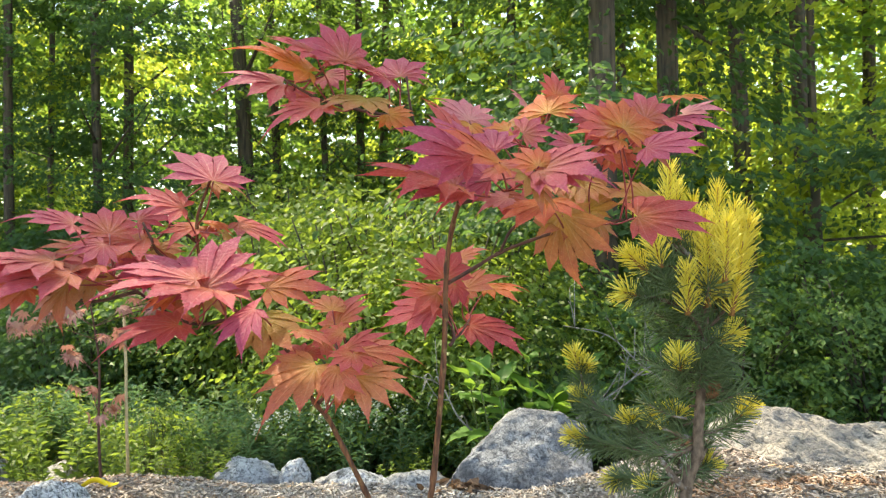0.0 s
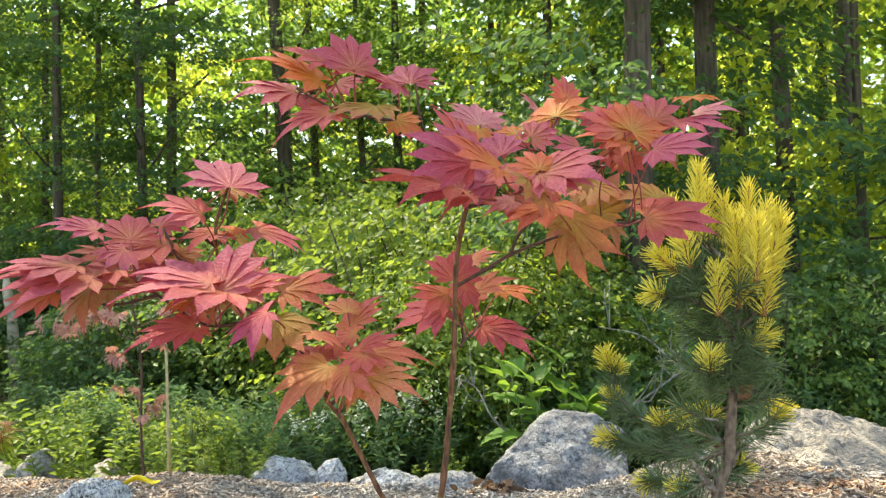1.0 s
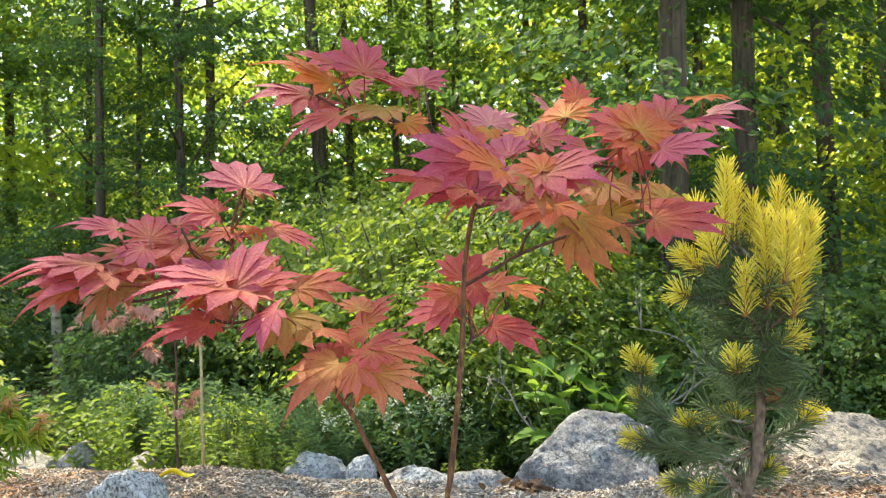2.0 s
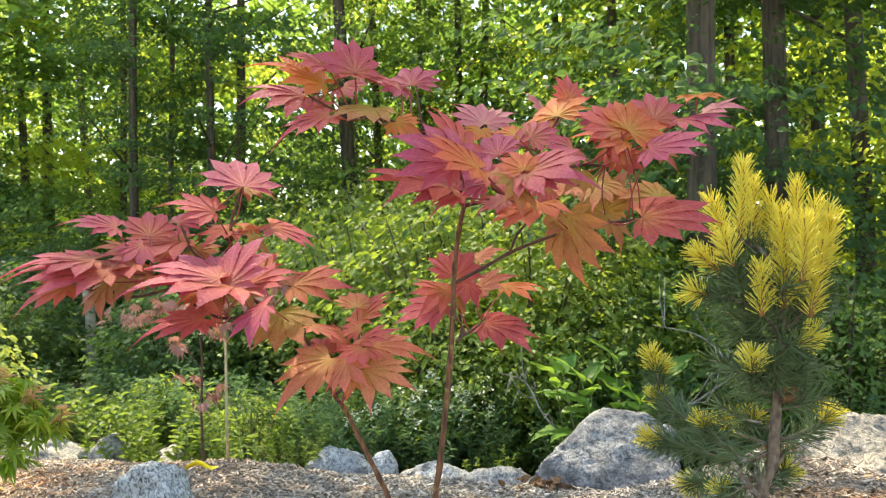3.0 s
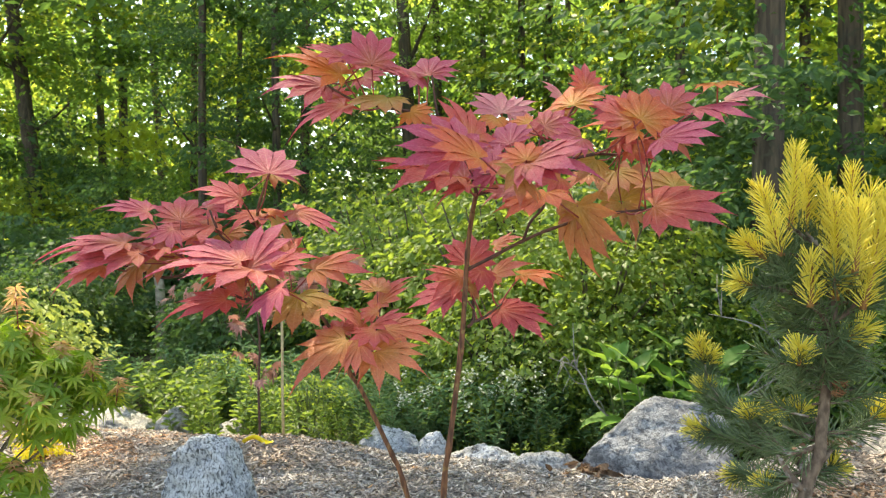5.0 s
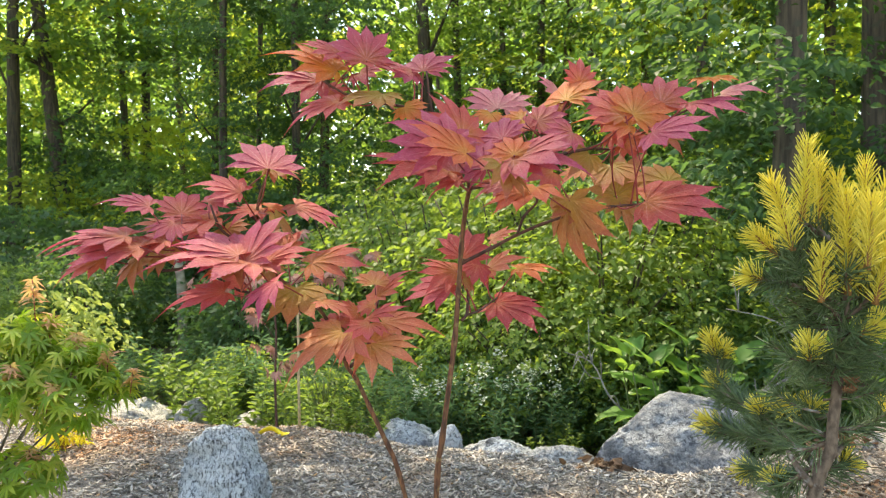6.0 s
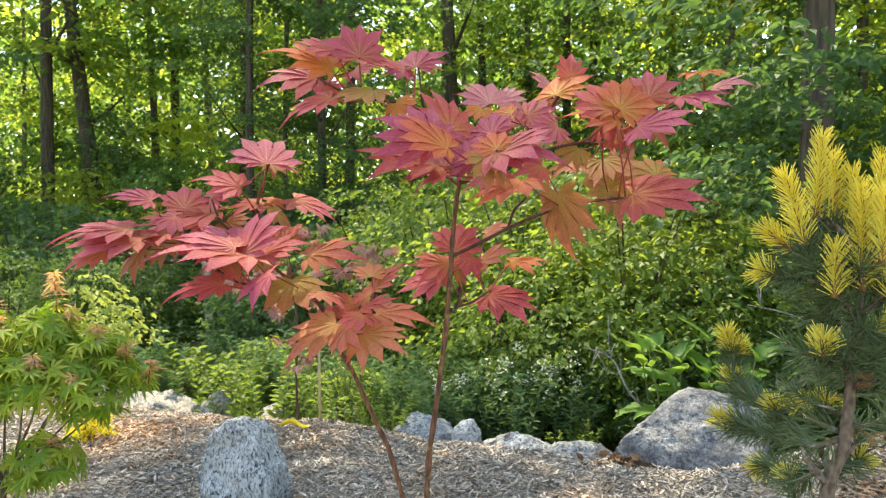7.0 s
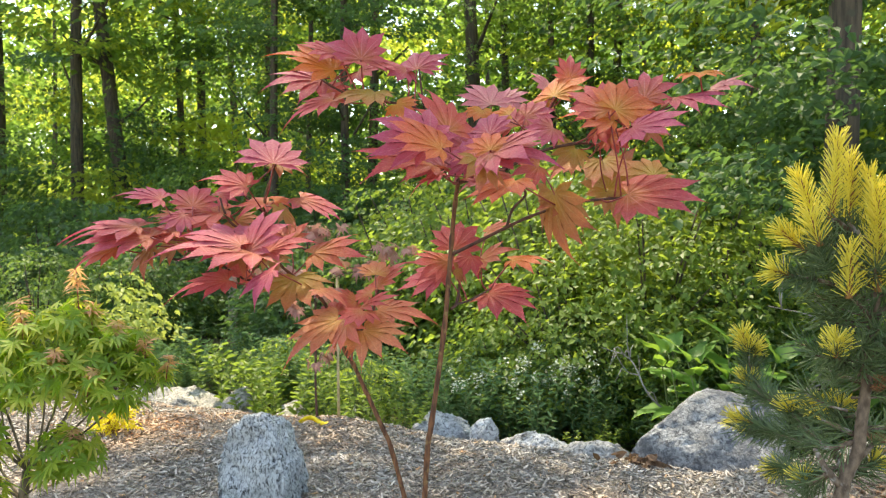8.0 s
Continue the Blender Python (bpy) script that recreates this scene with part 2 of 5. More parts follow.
def ground_material():
    """Bark mulch on the bed; leaf litter and low green beyond the stones."""
    m, n, l, b = material("ground_cover")
    a = noise_tex(n, l, 45.0, 8.0, 0.7)
    mulch = ramp(n, [(0.3, (0.055, 0.042, 0.036)), (0.5, (0.21, 0.18, 0.16)), (0.7, (0.42, 0.37, 0.335))])
    l.new(a.outputs["Fac"], mulch.inputs[0])
    c = noise_tex(n, l, 2.2, 6.0)
    litter = ramp(n, [(0.35, (0.05, 0.036, 0.02)), (0.5, (0.07, 0.06, 0.025)), (0.65, (0.06, 0.09, 0.025))])
    l.new(c.outputs["Fac"], litter.inputs[0])
    tc = n.new("ShaderNodeTexCoord")
    sep = n.new("ShaderNodeSeparateXYZ")
    l.new(tc.outputs["Object"], sep.inputs[0])
    edge = calc(n, l, "MULTIPLY_ADD", c.outputs["Fac"], 0.5, sep.outputs["Y"])
    edge = calc(n, l, "ADD", edge, calc(n, l, "MULTIPLY", sep.outputs["X"], 0.12))
    edge = calc(n, l, "MAXIMUM", edge, calc(n, l, "MULTIPLY_ADD", sep.outputs["X"], -1.0, -0.9))
    mask = n.new("ShaderNodeMapRange")
    mask.inputs[1].default_value, mask.inputs[2].default_value = 3.0, 3.35
    l.new(edge, mask.inputs[0])
    l.new(blend(n, l, mulch.outputs[0], litter.outputs[0], mask.outputs[0]), b.inputs["Base Color"])
    b.inputs["Roughness"].default_value = 0.95
    bump(n, l, b, a.outputs["Fac"], 0.8, 0.02)
    return m


CHIP = chip_material("wood_chip", (1, 1, 1))
# the warm tint puts sunlight into the fresher bark's colour
SUNNY_FRESH_CHIP = chip_material("sunny_fresh_bark_chip", (1.10, 0.83, 0.64))
GROUND = ground_material()


# ---- building helpers ----
def mesh_of(name, verts, faces, mat, smooth=False, uvs=None):
    me = bpy.data.meshes.new(name)
    me.from_pydata([tuple(v) for v in verts], [], faces)
    if mat:
        me.materials.append(mat)
    if uvs is not None:
        layer = me.uv_layers.new(name="UVMap")
        idx = np.empty(len(me.loops), dtype=np.int32)
        me.loops.foreach_get("vertex_index", idx)
        layer.data.foreach_set("uv", np.asarray(uvs, dtype=np.float32)[idx].ravel())
    if smooth:
        me.polygons.foreach_set("use_smooth", [True] * len(me.polygons))
    me.update()
    return me


def root(name, x, y, z, label, category, group="", kind=""):
    ob = new(name)
    ob.location = (x, y, z)
    return tagged(ob, label, category, group, kind)


def part(name, me, parent, label="", m=None):
    ob = new(name, me)
    ob.parent = parent
    if m is not None:
        ob.matrix_basis = m
    return tagged(ob, label)


def tube(points, radii, sides=8, rng=None, knob=0.0):
    """Verts and faces of a tapering, slightly irregular tube."""
    pts = [Vector(p) for p in points]
    verts, faces = [], []
    side = Vector((1, 0, 0))
    for i, p in enumerate(pts):
        way = (pts[min(i + 1, len(pts) - 1)] - pts[max(i - 1, 0)]).normalized()
        side = side - way * side.dot(way)
        side = side.normalized() if side.length > 1e-4 else way.orthogonal().normalized()
        up = way.cross(side)
        r = radii[i] if isinstance(radii, (list, tuple)) else radii
        for k in range(sides):
            a = 2 * math.pi * k / sides
            rr = r * (1 + (rng.uniform(-knob, knob) if rng else 0))
            verts.append(p + side * (math.cos(a) * rr) + up * (math.sin(a) * rr))
        if i:
            b0 = len(verts) - 2 * sides
            for k in range(sides):
                k2 = (k + 1) % sides
                faces.append((b0 + k, b0 + k2, b0 + sides + k2, b0 + sides + k))
    faces.append(tuple(range(sides))[::-1])
    faces.append(tuple(range(len(verts) - sides, len(verts))))
    return verts, faces


def join(pieces):
    verts, faces = [], []
    for v, f in pieces:
        o = len(verts)
        verts += v
        faces += [tuple(i + o for i in q) for q in f]
    return verts, faces


def spline(points, steps=4):
    """A smooth run of points through the given ones."""
    p = [Vector(q) for q in points]
    p = [p[0] * 2 - p[1]] + p + [p[-1] * 2 - p[-2]]
    out = []
    for i in range(1, len(p) - 2):
        for s in range(steps):
            t = s / steps
            a, b, c, d = p[i - 1], p[i], p[i + 1], p[i + 2]
            out.append(0.5 * ((2 * b) + (c - a) * t + (2 * a - 5 * b + 4 * c - d) * t * t + (3 * b - a - 3 * c + d) * t ** 3))
    return out + [p[-2]]


def soft(a, b, x):
    t = min(1.0, max(0.0, (x - a) / (b - a)))
    return t * t * (3 - 2 * t)


def ground_height(x, y):
    """The bed is nearly level, rises to the pine and sinks behind the row of stones."""
    h = 0.14 + 0.27 * soft(0.0, 0.75, 0.75 * x - 0.25 * (y - 2.4))
    h -= 0.30 * soft(2.35, 3.7, y) - 0.06 * math.exp(-((x + 1.85) ** 2 + (y - 2.62) ** 2) / 0.09) + 0.45 * soft(4.0, 11.0, y)
    h -= 0.25 * soft(1.6, 5.0, x) * soft(2.8, 5.0, y) + 0.12 * soft(0.9, 1.5, x) * soft(1.9, 2.5, y)
    return h


# ---- ground ----
def spaced(near0, near1, step, far):
    """Even steps in the near stretch, growing ones out to the far edge."""
    vals = list(np.arange(near0, near1 + step / 2, step))
    s, v = step, vals[-1]
    while v < far:
        s *= 1.35
        v += s
        vals.append(v)
    s, v = step, vals[0]
    while v > -far:
        s *= 1.35
        v -= s
        vals.insert(0, v)
    return vals


def build_ground():
    xs, ys = spaced(-4.2, 2.6, 0.045, 600), spaced(-0.6, 4.6, 0.045, 600)
    verts = []
    for y in ys:
        for x in xs:
            near = 1.0 if (-6 < x < 5 and -2 < y < 8) else 0.0
            bumps = (0.022 * noise.noise((x * 2.3, y * 2.3, 0)) + 0.012 * noise.noise((x * 9, y * 9, 3)) + 0.006 * noise.noise((x * 26, y * 26, 7))) * near
            verts.append((x, y, ground_height(x, y) + bumps + 0.25 * noise.noise((x * 0.15, y * 0.15, 5)) * soft(7, 14, y)))
    w = len(xs)
    faces = [(j * w + i, j * w + i + 1, (j + 1) * w + i + 1, (j + 1) * w + i) for j in range(len(ys) - 1) for i in range(w - 1)]
    ob = new("ground", mesh_of("ground", verts, faces, GROUND, True))
    tagged(ob, "gently mounded garden bed of bark mulch running into woodland litter", "ground", kind="structure")


def surface(x, y):
    return ground_height(x, y) + 0.022 * noise.noise((x * 2.3, y * 2.3, 0)) + 0.012 * noise.noise((x * 9, y * 9, 3))


def chip(rng, verts, faces, x, y):
    """One thin, splintered sliver lying at any angle."""
    ln = 0.004 + 0.020 * rng.random() ** 3.2
    wd = min(0.005, ln * rng.uniform(0.12, 0.34))
    th = rng.uniform(0.0008, 0.003)
    z = surface(x, y) + 0.004 + rng.uniform(0, 0.012)
    m = pose(x, y, z, rng.gauss(0, 16), rng.gauss(0, 16), rng.uniform(0, 360))
    o = len(verts)
    a, c = rng.uniform(0.5, 1.0), rng.uniform(0.5, 1.0)
    for q in ((-ln, -wd * a, -th), (ln, -wd * c, -th), (ln * rng.uniform(0.7, 1), wd, -th), (-ln, wd * c, -th),
              (-ln * rng.uniform(0.7, 1), -wd * a, th), (ln, -wd, th), (ln * a, wd * c, th), (-ln, wd, th)):
        verts.append(m @ Vector(q))
    for f in ((4, 5, 6, 7), (0, 1, 5, 4), (2, 3, 7, 6)):
        faces.append(tuple(o + k for k in f))


def build_mulch():
    """Loose wood chips over the bed, with fresher bark tinted redder to stand for sun patches."""
    rng = random.Random(11)
    verts, faces = [], []
    for i in range(92000):
        if i < 89000:
            x, y = rng.uniform(-3.9, 2.0), 1.0 + 2.3 * rng.random() ** 0.8
        else:
            x, y = rng.uniform(-3.5, 1.6), rng.uniform(-0.6, 1.2)
        if y + 0.12 * x < 2.95 + 0.15 * rng.random():
            chip(rng, verts, faces, x, y)
    ob = new("mulch", mesh_of("mulch", verts, faces, CHIP))
    tagged(ob, "weathered grey-brown bark and wood chip mulch covering the bed", "mulch", kind="stuff")
    verts, faces = [], []
    # chips tinted warm, laid where the sun patches lie
    for cx, cy, sx, sy, count in ((-2.75, 2.45, 0.42, 0.28, 6500), (-2.2, 2.75, 0.3, 0.15, 2200), (0.95, 1.82, 0.18, 0.06, 800), (1.30, 1.80, 0.20, 0.05, 500), (0.7, 1.65, 0.12, 0.06, 300)):
        for _ in range(count):
            x, y = cx + rng.gauss(0, sx), cy + rng.gauss(0, sy)
            if y + 0.12 * x < 3.0 and noise.noise((x * 5, y * 5, 2)) > -0.15:
                chip(rng, verts, faces, x, y)
    ob = new("sunny_fresh_mulch", mesh_of("sunny_fresh_mulch", verts, faces, SUNNY_FRESH_CHIP))
    tagged(ob, "patches of fresher bark chips tinted reddish-brown as if in sun", "mulch", kind="stuff")


build_ground()
build_mulch()


# ---- stones ----
def rock(name, x, y, z, size, turn, mat, label, seed, corners=12, shape=None, rough=0.05, cat="rock", group=""):
    """A broken stone: a hull of corners, refined, softened and pitted."""
    rng = random.Random(seed)
    bm = bmesh.new()
    if shape:
        for q in shape:
            bm.verts.new(q)
    else:
        for _ in range(corners):
            v = Vector((rng.gauss(0, 1), rng.gauss(0, 1), rng.gauss(0, 1))).normalized()
            v = Vector((v.x, v.y, v.z)) * rng.uniform(0.85, 1.0)
            bm.verts.new((v.x * size[0] / 2, v.y * size[1] / 2, (v.z * 0.5 + 0.42) * size[2]))
    s = max(size)
    hull = bmesh.ops.convex_hull(bm, input=bm.verts)
    bmesh.ops.delete(bm, geom=[g for g in hull["geom_interior"] if isinstance(g, bmesh.types.BMVert)], context="VERTS")
    bmesh.ops.triangulate(bm, faces=bm.faces)
    for _ in range(4 if s < 1 else 5):
        bmesh.ops.subdivide_edges(bm, edges=bm.edges, cuts=1, use_grid_fill=True)
        bmesh.ops.smooth_vert(bm, verts=bm.verts, factor=0.05, use_axis_x=True, use_axis_y=True, use_axis_z=True)
    bm.normal_update()
    for v in bm.verts:
        p = v.co / s + Vector((seed * 3.1, 0, 0))
        d = 0.9 * noise.noise(p * 2.5) + 0.6 * noise.noise(p * 6) + 0.42 * noise.noise(p * 14) + 0.26 * noise.noise(p * 34) + 0.2 * noise.noise(p * 70)
        v.co += v.normal * (d * rough * s)
    me = bpy.data.meshes.new(name)
    bm.to_mesh(me)
    bm.free()
    me.materials.append(mat)
    me.polygons.foreach_set("use_smooth", [True] * len(me.polygons))
    ob = new(name, me)
    ob.matrix_basis = pose(x, y, z, 0, 0, turn)
    return tagged(ob, label, cat, group)


ROW = "stones along the edge of the bed"
rock("granite_boulder", -1.47, 1.55, 0.11, (0.37, 0.32, 0.37), 8, GRANITE, "speckled grey and white granite boulder standing in the mulch", 5, rough=0.075,
     shape=((-0.155, -0.10, -0.05), (0.155, -0.11, -0.05), (0.149, 0.13, -0.05), (-0.140, 0.14, -0.05), (-0.151, -0.09, 0.11), (0.158, -0.09, 0.12), (0.140, 0.10, 0.15), (-0.131, 0.12, 0.14),
            (-0.153, -0.06, 0.200), (-0.124, -0.05, 0.285), (-0.072, -0.04, 0.350), (-0.018, -0.03, 0.372), (0.050, -0.04, 0.348), (0.104, -0.03, 0.290), (0.149, -0.03, 0.200), (0.050, 0.09, 0.33), (-0.056, 0.08, 0.34)))
rock("large_rock", 0.045, 2.82, 0.08, (0.72, 0.5, 0.42), 0, FIELDSTONE, "large angular grey fieldstone with dark stains beside the bed", 8, rough=0.03,
     shape=((-0.33, -0.16, -0.08), (0.34, -0.24, -0.05), (0.42, 0.2, -0.08), (-0.28, 0.22, -0.08), (-0.32, -0.13, 0.03), (-0.23, -0.15, 0.16), (-0.03, -0.05, 0.335), (0.05, 0.0, 0.365),
            (0.26, -0.02, 0.35), (0.38, 0.04, 0.27), (0.38, -0.17, 0.06), (0.0, 0.2, 0.3), (0.3, 0.2, 0.2), (0.05, -0.22, 0.10), (0.13, -0.15, 0.23)))
rock("long_boulder", 1.47, 2.27, 0.26, (1.6, 0.8, 0.42), -14, BLEACHED_STONE, "long pale sunlit boulder half buried in the mulch", 13, rough=0.042,
     shape=((-0.72, -0.32, -0.2), (0.85, -0.34, -0.2), (0.85, 0.3, -0.2), (-0.6, 0.3, -0.2), (-0.68, -0.22, 0.17), (-0.60, -0.08, 0.28), (-0.35, 0.02, 0.285), (0.0, -0.02, 0.25),
            (0.35, 0.0, 0.20), (0.75, -0.05, 0.12), (-0.3, -0.31, 0.12), (0.4, -0.32, 0.08), (-0.4, 0.25, 0.22), (0.5, 0.25, 0.12)))


def edge_rock(name, x, y, wide, deep, top, turn, mat, label, seed):
    """A stone of the row, bedded a little into the ground, with its top at the given height."""
    z = ground_height(x, y) - 0.035
    tall = top - z
    r = random.Random(seed)
    shape = []
    for k in range(9):
        a = k * 0.698 + r.uniform(-0.2, 0.2)
        shape += [(math.cos(a) * wide * 0.5, math.sin(a) * deep * 0.5, -0.02), (math.cos(a) * wide * r.uniform(0.44, 0.52), math.sin(a) * deep * r.uniform(0.44, 0.52), tall * r.uniform(0.35, 0.62))]
    for k in range(6):
        a = k * 1.047 + r.uniform(-0.4, 0.4)
        shape.append((math.cos(a) * wide * r.uniform(0.18, 0.38), math.sin(a) * deep * r.uniform(0.18, 0.36), tall * r.uniform(0.70, 1.04)))
    return rock(name, x, y, z, (wide, deep, tall), turn, mat, label, seed, shape=shape, rough=0.055, group=ROW)


edge_rock("flat_stone", -3.66, 3.45, 0.8, 0.48, 0.001, 10, GREY_STONE, "flat pale stone sunk in the edge of the bed", 21)
edge_rock("edge_stone", -3.07, 3.4, 0.27, 0.25, 0.07, 40, GREY_STONE, "upright pale fieldstone beside leafy weeds", 22)
edge_rock("edge_stone", -2.64, 3.42, 0.36, 0.28, 0.0, 0, GREY_STONE, "low grey fieldstone among weeds", 23)
edge_rock("edge_stone", -2.14, 3.5, 0.3, 0.3, 0.03, 70, MOSSY_STONE, "low mossy stone among weeds", 24)
edge_rock("edge_stone", -1.36, 3.08, 0.4, 0.26, 0.135, 15, WHITE_STONE, "low white fieldstone at the edge of the mulch", 25)
edge_rock("edge_stone", -1.07, 2.98, 0.19, 0.17, 0.17, 50, WHITE_STONE, "blocky white fieldstone at the edge of the mulch", 26)
edge_rock("edge_stone", -0.72, 2.86, 0.35, 0.24, 0.148, -12, SPOTTED_STONE, "white fieldstone with black lichen patches", 27)
edge_rock("edge_stone", -0.39, 2.76, 0.37, 0.25, 0.165, 12, GREY_STONE, "rounded grey fieldstone next to the large rock", 28)
edge_rock("edge_stone", -0.56, 2.68, 0.1, 0.09, 0.115, 12, GREY_STONE, "small grey fieldstone in the mulch", 30)
edge_rock("edge_stone", -0.9, 2.9, 0.13, 0.12, 0.09, 30, GREY_STONE, "small grey fieldstone half sunk in the mulch", 29)
edge_rock("edge_stone", -4.15, 3.25, 0.55, 0.4, 0.06, 30, WHITE_STONE, "pale fieldstone in sun", 31)
prng = random.Random(77)
for i in range(14):
    x, y = prng.uniform(-3.2, 1.0), prng.uniform(1.2, 2.7)
    s = prng.uniform(0.012, 0.03)
    rock("pebble", x, y, surface(x, y) + 0.004, (s * 1.3, s, s), prng.uniform(0, 360), WHITE_STONE, "small pale stone lying in the mulch", 100 + i, 9, cat="stone", group="pebbles in the mulch")


# ---- lobed leaves ----
def lobed_leaf(name, mat, lobes=9, cut=0.5, droop=0.15, pleat=0.05, narrow=1.0, cup=0.0, teeth=True, seed=1, fine=30):
    """A fan-lobed maple leaf of unit length: stalk end at the origin, middle lobe along y, upper face along z."""
    rng = random.Random(seed)
    half = lobes // 2
    step = 27.0 if lobes >= 9 else 36.0
    lengths = [1.08, 1.0, 0.88, 0.72, 0.50, 0.34]
    ang = [(i - half) * step + rng.uniform(-4, 4) for i in range(lobes)]
    lens = [lengths[abs(i - half)] * rng.uniform(0.84, 1.12) for i in range(lobes)]
    sag = [droop * rng.uniform(0.5, 1.6) for _ in range(lobes)]
    verts, faces, uvs = [], [], []

    def put(x, y, u, v, s, lift):
        r = math.hypot(x, y)
        z = lift - s * r * r * r + cup * x * x + 0.02 * math.sin(5 * x + 3 * y + seed)
        verts.append((x, y, z))
        uvs.append((u, v))
        return len(verts) - 1

    def ray(a, r):
        return Vector((math.sin(radians(a)) * r, math.cos(radians(a)) * r))

    inner = 3
    for i in range(lobes):
        tip = ray(ang[i], lens[i])
        mids = []
        total = inner + fine
        for k in range(total + 1):
            f = k / total
            p = tip * f
            mids.append(put(p.x, p.y, f, 0.0, sag[i], 0.0))
        for sgn in (-1, 1):
            j = i + sgn
            if 0 <= j < lobes:
                ba, bl = (ang[i] + ang[j]) / 2, cut * min(lens[i], lens[j]) * 1.05
                s_sag = (sag[i] + sag[j]) / 2
            else:
                ba, bl = ang[i] + sgn * step * 0.55, lens[i] * 0.32
                s_sag = sag[i]
            s_pt = ray(ba, bl)
            out = Vector((tip.y, -tip.x)).normalized() * sgn
            edges = []
            for k in range(total + 1):
                if k <= inner:
                    p = s_pt * (k / inner)
                    sg = s_sag
                else:
                    w = (k - inner) / fine
                    p = s_pt.lerp(tip, w) + out * (math.sin(math.pi * w) * 0.105 * (1 - 1.5 * w) * narrow * lens[i])
                    if teeth and k < total:
                        saw = (k - inner) % 3
                        p += (out * (-0.007, 0.002, 0.014)[saw] + tip.normalized() * (-0.007, 0.0, 0.016)[saw]) * lens[i] * (1 - 0.6 * w)
                    sg = sag[i] + (s_sag - sag[i]) * (1 - w)
                edges.append(put(p.x, p.y, k / total, 1.0 if k else 0.0, sg, pleat * min(1, k / inner) * (1 - max(0, (k - inner) / fine))))
            for k in range(total):
                q = (mids[k], mids[k + 1], edges[k + 1], edges[k]) if sgn < 0 else (mids[k], edges[k], edges[k + 1], mids[k + 1])
                faces.append(q[::-1])
    return mesh_of(name, verts, faces, mat, True, uvs)


def stalk(points, r0, r1, sides=5):
    n = len(points) - 1
    return tube(points, [r0 + (r1 - r0) * i / n for i in range(n + 1)], sides)


# ---- the red maple ----
red_maple = root("red_maple", 0, 0, 0, "slender young maple with layered pink, rose and orange leaves", "maple tree")
maple_leaves = {}
for colour, mat in MAPLE.items():
    maple_leaves[colour] = [
        lobed_leaf("leaf", mat, 9, 0.56, 0.12, 0.026, 0.95, -0.06, True, 3),
        lobed_leaf("leaf", mat, 9, 0.53, 0.16, 0.034, 0.9, 0.12, True, 7),
        lobed_leaf("leaf", mat, 9, 0.50, 0.18, 0.030, 0.9, -0.16, True, 12),
        lobed_leaf("leaf", mat, 9, 0.58, 0.14, 0.028, 0.95, -0.10, True, 23),
        lobed_leaf("leaf", mat, 9, 0.54, 0.15, 0.034, 0.9, 0.10, True, 27),
        lobed_leaf("leaf", mat, 9, 0.51, 0.2, 0.030, 0.9, -0.18, True, 32),
    ]
twig_points = []


def maple_twig(name, r0, r1, *points):
    pts = spline(points, 5)
    rng = random.Random(len(points) * 7 + int(abs(points[0][0]) * 1000))
    n = len(pts) - 1
    radii = [(r0 + (r1 - r0) * i / n) * (1.22 if i % 5 == 0 else 1.0) for i in range(n + 1)]
    v, f = tube(pts, radii, 9 if r0 > 0.003 else 7, rng, 0.06)
    part(name, mesh_of(name, v, f, MAPLE_BARK if r0 > 0.0028 else TWIG_BARK, True), red_maple)
    twig_points.extend(pts[2:] if r0 > 0.003 else pts)


def leaf(colour, shape, x, y, z, rx, ry, rz, size):
    """One leaf with its red stalk, which runs to the nearest twig below it."""
    m = pose(x, y, z, rx, ry, rz)
    ob = part("leaf", maple_leaves[colour][shape + 3 * (len(red_maple.children) // 2 % 2)], red_maple, "", m @ Matrix.Diagonal((size * 1.03, size * 1.03, size * 1.03, 1)))
    base = Vector((x, y, z))
    back = m.to_3x3() @ Vector((0, -1, -0.25))
    aim = base + back * 0.03 + Vector((0, 0, -0.02))
    end = min(twig_points, key=lambda p: (p - aim).length)
    mid = base.lerp(end, 0.5) + back * 0.006 + Vector((0, 0, -0.004))
    v, f = stalk(spline([base + Vector((0, 0, -0.0006)), mid, end], 4), 0.0008, 0.0011)
    part("leaf_stalk", mesh_of("leaf_stalk", v, f, STALK, True), red_maple)
    return ob


maple_twig("trunk", 0.0036, 0.0025, (-0.060, -0.020, 0.300), (-0.052, -0.016, 0.560), (-0.043, -0.012, 0.780), (-0.035, -0.008, 0.939), (-0.029, -0.007, 0.981), (-0.018, 0.006, 1.090), (-0.015, 0.012, 1.145), (-0.013, 0.018, 1.195), (-0.005, 0.010, 1.239), (0.003, 0.001, 1.263))
maple_twig("stem", 0.0032, 0.0015, (0.010, 0.030, 0.300), (-0.020, 0.030, 0.560), (-0.060, 0.024, 0.790), (-0.093, 0.018, 0.926), (-0.106, 0.015, 0.960), (-0.127, 0.009, 1.007), (-0.142, 0.006, 1.039), (-0.158, 0.012, 1.054), (-0.174, 0.018, 1.085), (-0.196, 0.013, 1.122), (-0.231, 0.004, 1.149), (-0.266, 0.015, 1.172), (-0.289, 0.030, 1.212), (-0.291, 0.029, 1.247), (-0.290, 0.035, 1.266), (-0.278, 0.038, 1.299))
maple_twig("branch", 0.0022, 0.0014, (-0.155, 0.013, 1.051), (-0.139, 0.027, 1.071), (-0.140, 0.047, 1.095), (-0.149, 0.086, 1.125))
